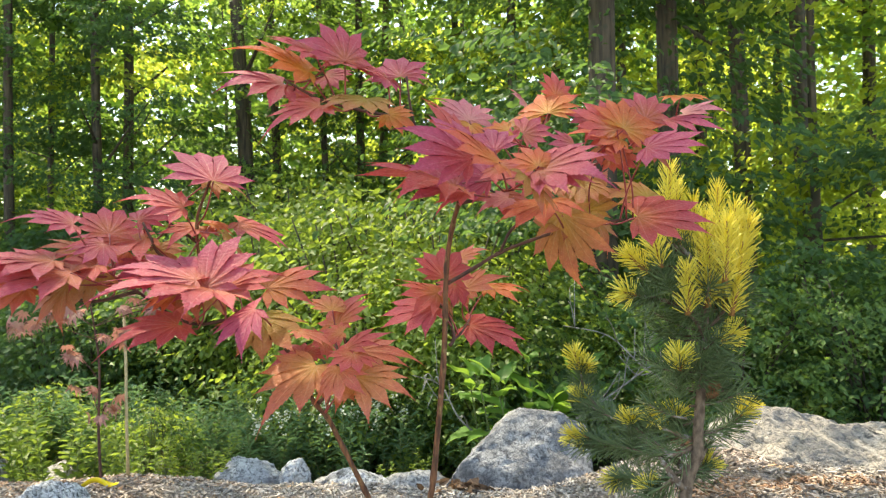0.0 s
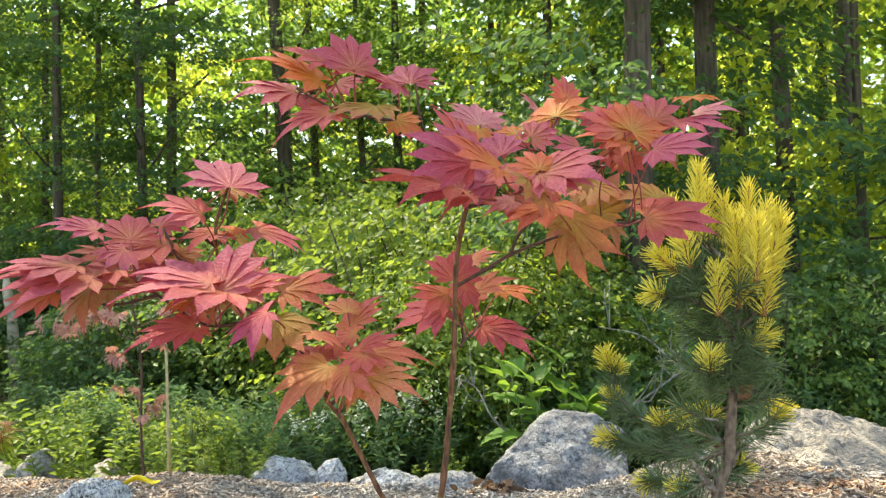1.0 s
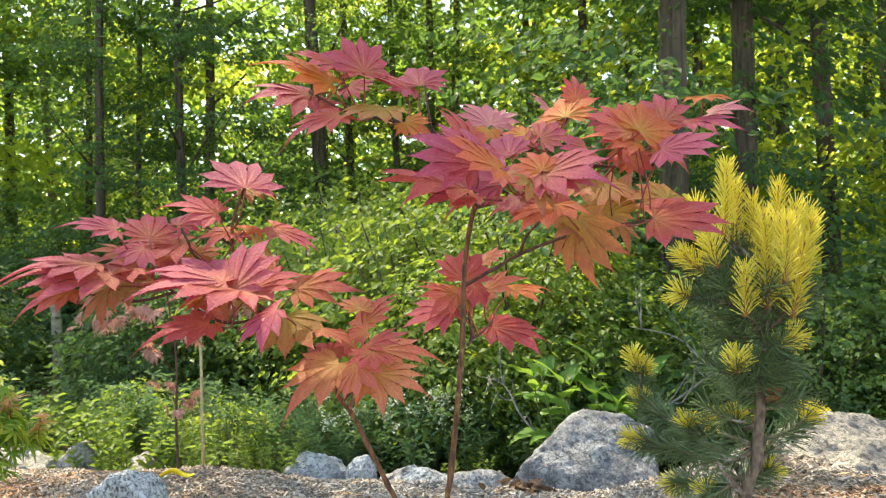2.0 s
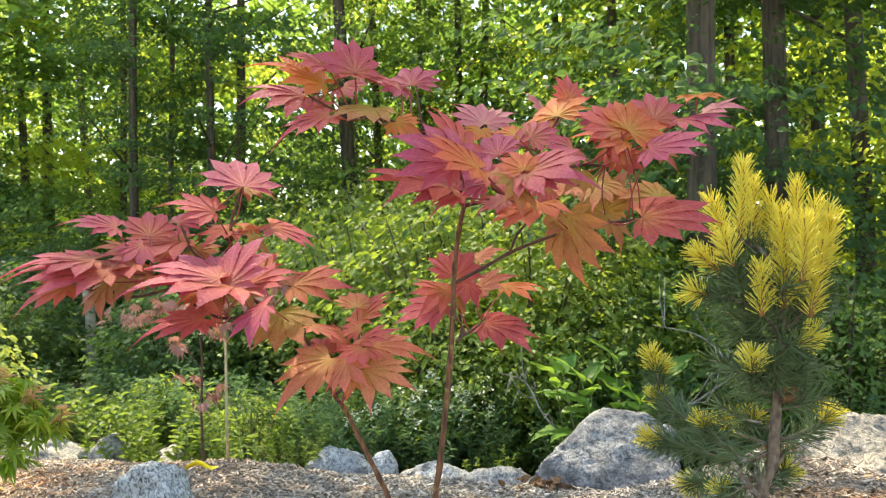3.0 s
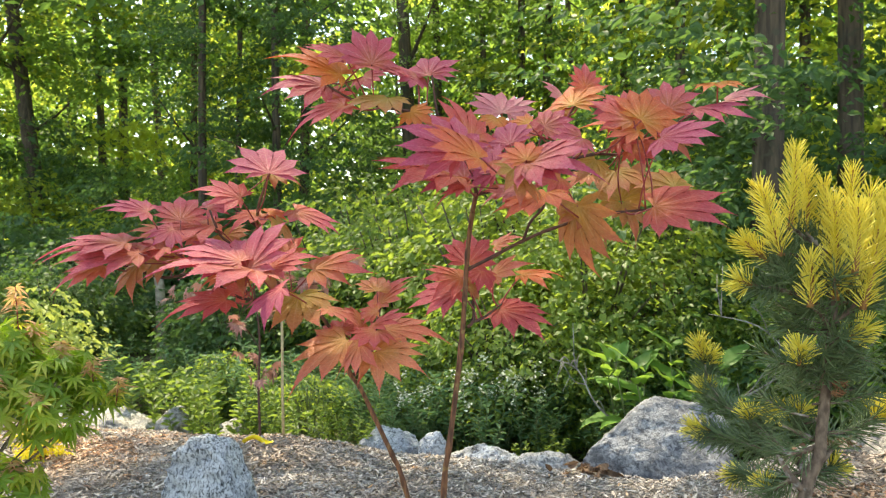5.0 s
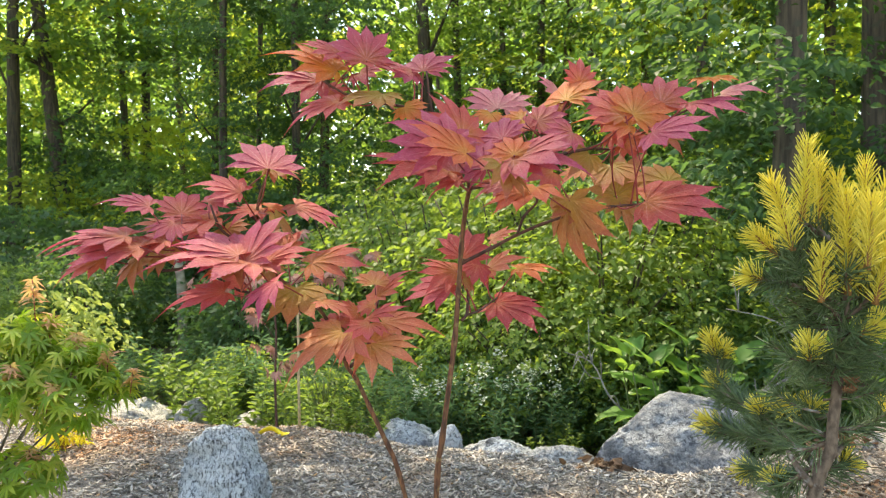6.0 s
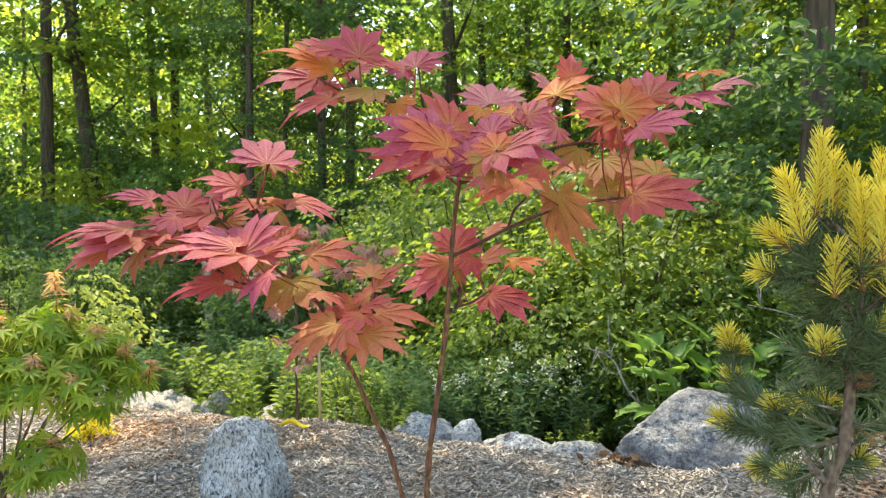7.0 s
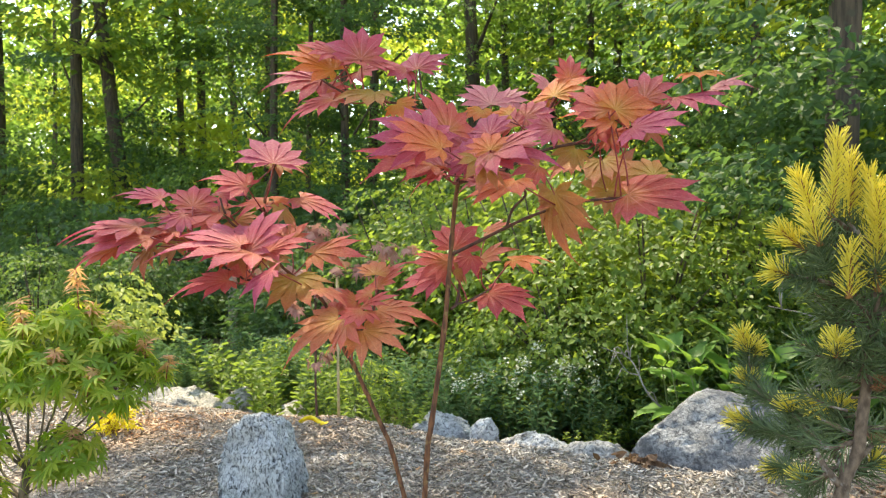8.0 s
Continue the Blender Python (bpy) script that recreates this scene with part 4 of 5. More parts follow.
pine_branch(0.0075, 0.0035, 0.1, (0.362, 1.575, 0.686), (0.309, 1.667, 0.696), (0.286, 1.715, 0.702))
pine_branch(0.0075, 0.0035, 0.1, (0.552, 1.273, 0.704), (0.622, 1.319, 0.710), (0.687, 1.355, 0.736))
pine_branch(0.0075, 0.0035, 0.1, (0.515, 1.263, 0.610), (0.441, 1.331, 0.562), (0.375, 1.488, 0.522))
pine_branch(0.0075, 0.0035, 0.1, (0.485, 1.243, 0.600), (0.447, 1.269, 0.559), (0.423, 1.303, 0.546))
pine_branch(0.0075, 0.0035, 0.1, (0.512, 1.263, 0.603), (0.563, 1.304, 0.605), (0.584, 1.329, 0.607))
pine_branch(0.0075, 0.0035, 0.1, (0.544, 1.271, 0.689), (0.481, 1.296, 0.709), (0.449, 1.372, 0.717))
pine_branch(0.0075, 0.0035, 0.1, (0.562, 1.285, 0.789), (0.617, 1.290, 0.819), (0.648, 1.307, 0.831))
pine_branch(0.0075, 0.0035, 0.1, (0.563, 1.285, 0.818), (0.510, 1.291, 0.830), (0.487, 1.371, 0.829))
pine_branch(0.0075, 0.0035, 0.1, (0.551, 1.273, 0.747), (0.525, 1.314, 0.722), (0.507, 1.328, 0.736))
pine_branch(0.0075, 0.0035, 0.1, (0.573, 1.288, 0.935), (0.639, 1.324, 0.901), (0.675, 1.352, 0.883))


def pine_cone(x, y, z, turn):
    """A small brown cone of overlapping scales, lying against the trunk."""
    verts, faces = [], []
    for i in range(46):
        t = i / 45
        a = i * 2.39996
        r = 0.013 * math.sin(math.pi * (0.12 + 0.8 * t)) + 0.002
        c = Vector((t * 0.042, math.cos(a) * r, math.sin(a) * r))
        out = Vector((0.35, math.cos(a), math.sin(a))).normalized()
        side = Vector((1, 0, 0)).cross(out).normalized()
        o = len(verts)
        verts += [c - side * 0.004, c + side * 0.004, c + out * 0.007 + side * 0.0028 + Vector((0.003, 0, 0)), c + out * 0.007 - side * 0.0028 + Vector((0.003, 0, 0)), c + out * 0.004 + Vector((-0.004, 0, 0))]
        faces += [(o, o + 1, o + 2, o + 3), (o, o + 4, o + 1), (o + 3, o + 2, o + 4)]
    part("cone", mesh_of("cone", verts, faces, CONE), golden_pine, "small brown cone", pose(x, y, z, 0, -12, turn) @ Matrix.Diagonal((0.75, 0.6, 0.6, 1)))


v, f = tube(spline([(0.505, 1.25, 0.568), (0.478, 1.243, 0.598), (0.462, 1.255, 0.625), (0.450, 1.28, 0.642)], 4), [0.011 - 0.0005 * k for k in range(13)], 8, pine_seed, 0.08)
part("limb", mesh_of("limb", v, f, PINE_BARK, True), golden_pine, "pale grey limb forking low from the trunk")
pine_cone(0.571, 1.240, 0.840, -20)
pine_cone(0.570, 1.245, 0.815, 15)


# ---- the low green maple ----
green_maple = root("green_maple", -1.42, 0.46, 0.0, "low bushy green maple with orange-tipped young leaves", "maple tree")
green_leaves = {c: [lobed_leaf("leaf", GREEN_MAPLE[c], 7, 0.27, 0.26, 0.04, 0.60, 0.05, False, 20 + k, 6) for k in range(3)] for c in GREEN_MAPLE}
GREEN_STEM = bark("green_maple_bark", (0.07, 0.055, 0.04), (0.20, 0.16, 0.12), 70.0, 0.3)


def bushy_maple():
    """A leaning trunk that fans into thin branches, each ending in a layered tier of small cut leaves with coloured shoot tips."""
    rng = random.Random(5)
    base = surface(-1.42, 0.46) - 0.02

    def at(u, d, z):
        return Vector((0.917 * u - 0.398 * d, 0.398 * u + 0.917 * d, z))

    fork = at(0.05, 0.0, 0.60)
    v, f = tube(spline([(0, 0, base), at(0.025, 0, 0.42), fork], 4), [0.016 - 0.005 * i / 8 for i in range(9)], 9, rng, 0.08)
    part("trunk", mesh_of("trunk", v, f, GREEN_STEM, True), green_maple)

    def twig(line, r0, r1, name, mat):
        pts = spline(line, 5)
        v, f = tube(pts, [r0 + (r1 - r0) * k / (len(pts) - 1) for k in range(len(pts))], 6, rng, 0.06)
        part(name, mesh_of(name, v, f, mat, True), green_maple)

    def leaf_at(kind, p, tilt, roll, turn, s):
        part("leaf", green_leaves[kind][rng.randrange(3)], green_maple, "", pose(p.x, p.y, p.z, tilt, roll, turn) @ Matrix.Diagonal((s, s, s, 1)))

    # tiers: along, back, height, half width, half height, leaves
    tiers = (
        (0.05, 0.03, 0.945, 0.095, 0.065, 62), (0.14, 0.05, 0.985, 0.07, 0.045, 40), (0.245, 0.06, 0.925, 0.085, 0.045, 52), (0.13, -0.05, 0.865, 0.09, 0.055, 58),
        (0.265, 0.0, 0.825, 0.088, 0.055, 62), (0.335, 0.05, 0.850, 0.045, 0.03, 20), (0.02, -0.06, 0.835, 0.085, 0.055, 48), (0.20, 0.09, 0.88, 0.08, 0.05, 36),
        (0.165, -0.03, 0.672, 0.085, 0.048, 62), (0.005, -0.10, 0.700, 0.05, 0.04, 22), (0.005, -0.12, 0.595, 0.06, 0.04, 26),
        (-0.10, 0.03, 0.96, 0.09, 0.06, 46), (-0.12, -0.04, 0.85, 0.09, 0.06, 40), (-0.17, 0.05, 0.74, 0.08, 0.05, 26),
    )
    for u, d, z, wide, tall, count in tiers:
        end = at(u, d, z - tall * 0.5)
        low = fork if z > 0.75 else at(0.03, 0.0, 0.53)
        twig([low, low.lerp(end, 0.5) + Vector((rng.gauss(0, 0.012), rng.gauss(0, 0.012), -0.012)), end], 0.0040, 0.0014, "branch", GREEN_STEM)
        for k in range(count):
            a, q = k * 2.39996, math.sqrt((k + 0.5) / count)
            p = at(u + math.cos(a) * q * wide, d + math.sin(a) * q * wide, z + tall * (rng.uniform(-1.15, 1.0) * (1 - 0.35 * q * q) - 0.25 * q))
            turn = math.degrees(a) - 66.5 + rng.gauss(0, 35)
            edge = q > 0.75 and rng.random() < 0.45 or rng.random() < 0.12
            leaf_at("young" if edge else "green", p, rng.gauss(-34 - 14 * q, 20), rng.gauss(0, 26), turn, rng.uniform(0.042, 0.060))
    # shoots that stand out of the tiers and end in coloured rosettes
    for u, d, z, rise in ((0.172, 0.04, 1.02, 0.085), (0.05, 0.0, 0.965, 0.035), (0.155, -0.06, 0.89, 0.025), (0.225, -0.04, 0.845, 0.02), (0.335, 0.05, 0.90, 0.03), (0.385, 0.05, 0.855, 0.022),
                          (0.26, 0.06, 0.95, 0.02), (0.20, 0.05, 0.99, 0.03), (0.20, -0.05, 0.70, 0.015), (0.02, -0.13, 0.61, 0.02), (0.0, 0.06, 1.0, 0.03), (-0.08, 0.0, 1.0, 0.03)):
        foot, head = at(u, d, z - 0.05), at(u + rng.gauss(0, 0.008), d, z + rise)
        twig([foot, foot.lerp(head, 0.5), head], 0.0016, 0.001, "shoot", STALK)
        for k in range(9):
            h = foot.lerp(head, 0.35 + 0.65 * k / 8)
            leaf_at("tip" if k > 2 else "young", h, rng.gauss(-14, 20), rng.gauss(0, 18), k * 137.5, rng.uniform(0.036, 0.052) * (1.0 if k < 7 else 0.7))


bushy_maple()

# ---- the staked sapling behind ----
sapling = root("maple_sapling", -1.90, 2.60, 0.0, "thin staked maple sapling with dull pink leaves", "maple sapling")
sapling_leaf = [lobed_leaf("leaf", SAPLING_LEAF, 9, 0.45, 0.4, 0.05, 0.9, -0.2, False, 40 + k, 4) for k in range(2)]


def thin_sapling():
    rng = random.Random(9)
    pts = spline([(0, 0, 0.08), (-0.01, 0.0, 0.4), (0.0, 0.0, 0.7), (-0.03, 0.0, 0.95), (-0.06, 0, 1.15)], 4)
    v, f = tube(pts, [0.008 - 0.005 * k / (len(pts) - 1) for k in range(len(pts))], 7, rng, 0.08)
    part("trunk", mesh_of("trunk", v, f, TWIG_BARK, True), sapling)
    for x, y, z, n, spread in ((0.03, 0, 0.52, 7, 0.04), (-0.12, 0, 0.76, 6, 0.04), (-0.42, 0.0, 0.92, 18, 0.11), (-0.22, 0, 0.97, 14, 0.09), (0.02, 0.02, 0.86, 7, 0.05),
                               (0.24, 0.05, 1.00, 12, 0.08), (0.42, 0.02, 1.09, 13, 0.08), (0.12, 0.0, 1.20, 9, 0.06), (-0.02, 0, 1.18, 11, 0.06), (0.36, 0.0, 0.98, 7, 0.06), (-0.06, 0, 0.60, 3, 0.03)):
        near = min(pts, key=lambda q: abs(q.z - (z - 0.10)))
        v, f = tube(spline([near, near.lerp(Vector((x, y, z)), 0.55) + Vector((0, 0, 0.02)), (x, y, z)], 4), 0.0022, 6)
        part("branch", mesh_of("branch", v, f, TWIG_BARK, True), sapling)
        for k in range(n):
            s = rng.uniform(0.05, 0.075)
            part("leaf", sapling_leaf[k % 2], sapling, "", pose(x + rng.gauss(0, spread), y + rng.gauss(0, spread * 0.7), z + rng.gauss(0, 0.025), rng.gauss(-35, 22), rng.gauss(0, 20), rng.uniform(0, 360)) @ Matrix.Diagonal((s, s, s, 1)))


thin_sapling()
v, f = tube([(-1.80, 2.66, 0.10), (-1.803, 2.66, 0.4), (-1.80, 2.66, 0.7), (-1.805, 2.66, 0.965)], [0.008, 0.0075, 0.007, 0.0065], 10)
tagged(new("garden_stake", mesh_of("garden_stake", v, f, BAMBOO, True)), "thin tan bamboo stake beside the sapling", "stake")


def ribbon():
    rng = random.Random(3)
    verts, faces = [], []
    n = 16
    for i in range(n + 1):
        t = i / n
        x, y = -1.88 + 0.17 * t, 2.40 + 0.04 * math.sin(3 * t)
        z = surface(x, y) + 0.03 + 0.012 * math.sin(7 * t) + 0.012 * t
        up = Vector((0.0, -0.010 * math.cos(4 * t), 0.008 + 0.005 * math.sin(5 * t)))
        for w in (-1, 1):
            verts.append(Vector((x, y, z)) + up * w)
        if i:
            faces.append((2 * i - 2, 2 * i, 2 * i + 1, 2 * i - 1))
    me = mesh_of("plant_tag", verts, faces, TAPE, True)
    ob = tagged(new("plant_tag", me), "bright yellow plastic ribbon tag lying on the mulch", "plant tag")
    mod = ob.modifiers.new("thickness", "SOLIDIFY")
    mod.thickness = 0.001


ribbon()


# ---- small leaves in clouds ----
def leaf_cloud(rng, pos, way, size, wide=0.5, tilt=0.5, full=True):
    """Verts and faces of many folded leaves: pos and way are lists of places and outward directions."""
    verts, faces = [], []
    for p, d in zip(pos, way):
        d = Vector(d).normalized()
        n = Vector((rng.gauss(0, tilt), rng.gauss(0, tilt), 1.0))
        n = (n - d * n.dot(d))
        n = n.normalized() if n.length > 1e-3 else d.orthogonal().normalized()
        s = d.cross(n)
        ln = size * rng.uniform(0.6, 1.25)
        w = ln * wide * 0.5
        o = len(verts)
        b = Vector(p)
        t = b + d * ln - n * ln * 0.18
        if full:
            up = n * w * 0.35
            verts += [b, b + d * ln * 0.3 + s * w + up, b + d * ln * 0.7 + s * w * 0.75 + up * 0.6, t, b + d * ln * 0.7 - s * w * 0.75 + up * 0.6, b + d * ln * 0.3 - s * w + up]
            faces += [(o, o + 1, o + 2, o + 3), (o, o + 3, o + 4, o + 5)]
        else:
            verts += [b, b + d * ln * 0.45 + s * w, t, b + d * ln * 0.45 - s * w]
            faces.append((o, o + 1, o + 2, o + 3))
    return verts, faces


def sprays(rng, centre_of, count, per, radius):
    """Leaf places on flat, drooping sprays."""
    pos, way = [], []
    for _ in range(count):
        c, out = centre_of()
        out = Vector((out[0], out[1], -0.15)).normalized()
        side = Vector((-out.y, out.x, 0)).normalized()
        tilt = rng.gauss(0, 0.22)
        for _ in range(per):
            u, w = rng.gauss(0, 0.5), rng.gauss(0, 0.33)
            p = Vector(c) + out * (u * radius) + side * (w * radius) + Vector((0, 0, tilt * w * radius - 0.10 * radius * u * u + rng.gauss(0, 0.05) * radius))
            pos.append(p)
            way.append(out * rng.uniform(0.2, 1.0) + side * rng.gauss(0, 0.8) + Vector((0, 0, rng.gauss(-0.25, 0.3))))
    return pos, way


def crown_mesh(seed, z0, z1, radius, count, per, size, mat, full, spray=0.5):
    rng = random.Random(seed)

    boughs = []
    for _ in range(max(12, count // 7)):
        h = rng.random() ** (2.2 if full else 1.7)
        r = radius * (0.35 + 0.75 * math.sin(math.pi * (0.22 + 0.72 * h))) * math.sqrt(rng.uniform(0.05, 1.0))
        boughs.append((h, r, rng.uniform(0, 2 * math.pi)))

    def centre():
        h, r, a = rng.choice(boughs)
        z = z0 + (z1 - z0) * h + rng.gauss(0, 0.09) * radius
        a += rng.gauss(0, 0.22)
        r += rng.gauss(0, 0.16) * radius
        return (math.cos(a) * r, math.sin(a) * r, z), (math.cos(a), math.sin(a))

    pos, way = sprays(rng, centre, count, per, spray)
    v, f = leaf_cloud(rng, pos, way, size, 0.62, 0.8 if full else 0.5, full)
    return mesh_of("crown", v, f, mat)


CROWN_FRONT = [crown_mesh(41 + k, 0.9, 7.0, 1.7, 250, 48, 0.076, m, True) for k, m in enumerate((SHADED_LEAF, TREE_LEAF, SHADED_LEAF))]
CROWN_BACK = [crown_mesh(61 + k, 0.5, 12.5, 2.6, 420, 32, 0.135, m, False, 0.75) for k, m in enumerate((TREE_LEAF, SHADED_LEAF, SHADED_LEAF, BACKLIT_LEAF))]
CROWN_FAR = [crown_mesh(71 + k, 0.3, 12.5, 2.7, 230, 28, 0.17, m, False, 0.8) for k, m in enumerate((BACKLIT_LEAF, BACKLIT_LEAF, TREE_LEAF))]
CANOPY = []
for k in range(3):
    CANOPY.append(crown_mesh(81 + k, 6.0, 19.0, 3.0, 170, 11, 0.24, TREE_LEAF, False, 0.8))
# brighter leaf colour here stands for light coming through the crown
CROWN_FRONT.append(crown_mesh(46, 2.2, 7.0, 1.5, 52, 40, 0.085, BACKLIT_LEAF, True))
THIN_CANOPY = crown_mesh(88, 5.5, 17.0, 2.4, 60, 11, 0.22, TREE_LEAF, False, 0.8)


def woodland_tree(x, y, height, radius, lean, seed, crown, mat, label, group="woodland trees", scale=1.0, reach=(0.0, 0.0)):
    """A tapered trunk with a few limbs, and a crown of leafy sprays."""
    rng = random.Random(seed)
    z = ground_height(x, y) - 0.25
    top = root("woodland_tree", x, y, z, label, "tree", group)
    pts = [Vector((lean * h * height + 0.12 * math.sin(seed + 4 * h), 0.10 * math.cos(seed * 2 + 3 * h), h * height)) for h in [i / 9 for i in range(10)]]
    v, f = tube(pts, [radius * (1.18 if i == 0 else 1.0) * (1 - 0.78 * i / 9) + 0.004 for i in range(10)], 12, rng, 0.05)
    part("trunk", mesh_of("trunk", v, f, mat, True), top)
    for i in range(6):
        k = rng.uniform(0.18, 0.85)
        j = k * 9
        p = pts[int(j)].lerp(pts[min(9, int(j) + 1)], j - int(j))
        a = rng.uniform(0, 6.28)
        ln = rng.uniform(0.8, 1.9) * (1.1 - 0.5 * k)
        d = Vector((math.cos(a), math.sin(a), rng.uniform(0.15, 0.9)))
        mid = p + d * ln * 0.5 + Vector((0, 0, rng.uniform(-0.1, 0.15)))
        v, f = tube(spline([p, mid, p + d * ln + Vector((0, 0, 0.1))], 3), [radius * 0.32 * (1 - 0.13 * q) for q in range(7)], 6)
        part("limb", mesh_of("limb", v, f, mat, True), top)
    if height > 15:
        part("upper_crown", THIN_CANOPY if height < 18 else CANOPY[seed % 3], top, "", pose(lean * height * 0.6, 0, 0, 0, 0, rng.uniform(0, 360)))
    part("crown", crown, top, "", pose(lean * height * 0.5 + reach[0], reach[1], 0, 0, 0, rng.uniform(0, 360)) @ Matrix.Diagonal((scale, scale, scale, 1)))
    return top


def on_ray(side, depth):
    """A place in the wood: side steps to the right per step ahead from the maple's front, and metres ahead."""
    fx, fy = -0.087, 0.996
    return 0.05 + depth * (fx + side * fy), -0.76 + depth * (fy - side * fx)


NEAR = "tall dark-barked tree at the edge of the wood"
FAR = "slim dark-barked woodland tree with sunlit green foliage"
tree_seed = 200
for side, depth, height, rad, lean, crown in ((0.215, 6.0, 17.0, 0.125, -0.006, 0), (0.292, 7.2, 18.4, 0.115, 0.0, 2), (0.40, 8.2, 18.1, 0.10, 0.0, 3), (0.50, 9.0, 18.1, 0.11, 0.005, 3),
                                              (0.535, 7.2, 8.0, 0.05, -0.05, 3), (0.66, 7.0, 8.5, 0.12, 0.0, 3), (0.82, 6.0, 8.0, 0.11, 0.02, 2)):
    tree_seed += 1
    x, y = on_ray(side, depth)
    woodland_tree(x, y, height, rad, lean, tree_seed, CROWN_FRONT[crown], FOREST_BARK, NEAR, scale=1.0 + 0.1 * (tree_seed % 3))
for side, depth, rad, lean in ((-0.265, 12.5, 0.125, -0.035), (-0.225, 14.0, 0.08, 0.0), (-0.155, 13.5, 0.06, 0.0), (-0.10, 14.5, 0.085, 0.0), (-0.075, 16.0, 0.10, 0.01), (-0.43, 14.0, 0.10, 0.0), (0.09, 12.5, 0.08, 0.0),
                               (-0.855, 13.5, 0.16, -0.17), (-0.76, 15.5, 0.09, -0.03), (-0.725, 16.0, 0.11, 0.02), (-0.96, 13.0, 0.13, 0.0), (-0.53, 13.0, 0.05, 0.0), (-0.62, 15.0, 0.07, 0.03),
                               (0.02, 17.0, 0.09, 0.0), (0.16, 15.0, 0.10, 0.0), (0.25, 13.0, 0.09, 0.02), (0.36, 14.0, 0.12, 0.0), (0.46, 15.5, 0.10, 0.0), (0.58, 14.0, 0.12, 0.0), (0.72, 13.0, 0.12, 0.0), (-1.15, 13.0, 0.14, 0.0)):
    tree_seed += 1
    x, y = on_ray(side, depth)
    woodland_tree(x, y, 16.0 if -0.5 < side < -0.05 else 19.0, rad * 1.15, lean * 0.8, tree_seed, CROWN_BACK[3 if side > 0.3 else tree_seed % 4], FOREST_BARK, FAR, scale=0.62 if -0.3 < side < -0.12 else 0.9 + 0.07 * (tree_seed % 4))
# added tree out of view; its offset crown only dapples the maple
DAPPLE_CROWN = crown_mesh(84, 8.6, 14.8, 1.35, 152, 13, 0.2, TREE_LEAF, False, 0.8)
woodland_tree(-5.7, 2.9, 14.9, 0.06, -0.02, 390, DAPPLE_CROWN, FOREST_BARK, "slim straight unseen tree added to dapple shade on the maple", reach=(2.24, 1.49))
for side, depth, height, crown in ((-0.47, 11.2, 13.0, 0), (-0.58, 11.0, 14.9, 2)):
    tree_seed += 1
    x, y = on_ray(side, depth)
    tall_tree = woodland_tree(x, y, height, 0.08, 0.02, tree_seed, CROWN_FRONT[crown], FOREST_BARK, NEAR)


def shade_crown():
    """A broad leafy top out of view, added to shade the middle of the bed."""
    r = random.Random(91)

    def centre():
        a, q = r.uniform(0, 6.283), math.sqrt(r.random())
        return (math.cos(a) * q * 1.55, math.sin(a) * q * 1.15, r.uniform(14.6, 17.6)), (math.cos(a), math.sin(a))

    pos, way = sprays(r, centre, 62, 18, 0.42)
    v, f = leaf_cloud(r, pos, way, 0.2, 0.6, 0.5, False)
    return mesh_of("upper_crown", v, f, TREE_LEAF)


# set off from its tree, along the sun's line to the bed
part("upper_crown", shade_crown(), tall_tree, "", pose(-6.15 - tall_tree.location.x, 8.25 - tall_tree.location.y, -tall_tree.location.z))
wood_rng = random.Random(17)
for i in range(18):
    tree_seed += 1
    x, y = on_ray(-1.25 + 2.2 * (i + wood_rng.random()) / 18, wood_rng.uniform(18, 30))
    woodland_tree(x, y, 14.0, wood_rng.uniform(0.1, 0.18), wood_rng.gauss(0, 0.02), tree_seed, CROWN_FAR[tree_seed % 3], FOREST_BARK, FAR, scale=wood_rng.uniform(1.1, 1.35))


def birch_snag(x, y):
    ob = root("birch_snag", x, y, ground_height(x, y) - 0.2, "short broken pale birch trunk standing in the undergrowth", "tree stump")
    v, f = tube([(0, 0, 0), (0.03, 0, 0.5), (0.0, 0.02, 1.1), (-0.05, 0.02, 1.45), (-0.06, 0.02, 1.6)], [0.065, 0.058, 0.053, 0.046, 0.02], 12, random.Random(2), 0.06)
    part("trunk", mesh_of("trunk", v, f, BIRCH_BARK, True), ob)


birch_snag(-5.5, 6.25)


def far_woods():
    """Leafy depth behind the last trees that can be told apart."""
    r = random.Random(55)
    pos, way = [], []
    for _ in range(32000):
        side, depth = r.uniform(-1.5, 1.1), r.uniform(33, 48)
        x, y = on_ray(side, depth)
        top = 15.0 + 5.0 * noise.noise((side * 9, 0, 4))
        pos.append((x, y, -1.0 + (top + 1.0) * r.random()))
        a = r.uniform(0, 6.28)
        way.append((math.cos(a), math.sin(a), r.gauss(-0.3, 0.4)))
    v, f = leaf_cloud(r, pos, way, 1.0, 0.6, 0.6, False)
    tagged(new("far_woods", mesh_of("far_woods", v, f, TREE_LEAF)), "dense green woodland in the distance behind the trees", "woods", kind="stuff")


far_woods()


# ---- undergrowth ----
def shrub_mesh(seed, height, spread, count, size, wide, mat, full=True, spray=0.17, low=0.12):
    rng = random.Random(seed)

    def centre():
        a, r = rng.uniform(0, 6.283), spread * math.sqrt(rng.random())
        z = height * (low + (1 - low) * rng.random()) * (1.0 - 0.45 * (r / spread) ** 2)
        return (math.cos(a) * r, math.sin(a) * r, z), (math.cos(a), math.sin(a))

    pos, way = sprays(rng, centre, count // 14, 14, spray)
    v, f = leaf_cloud(rng, pos, way, size, wide, 0.5, full)
    return mesh_of("foliage", v, f, mat)


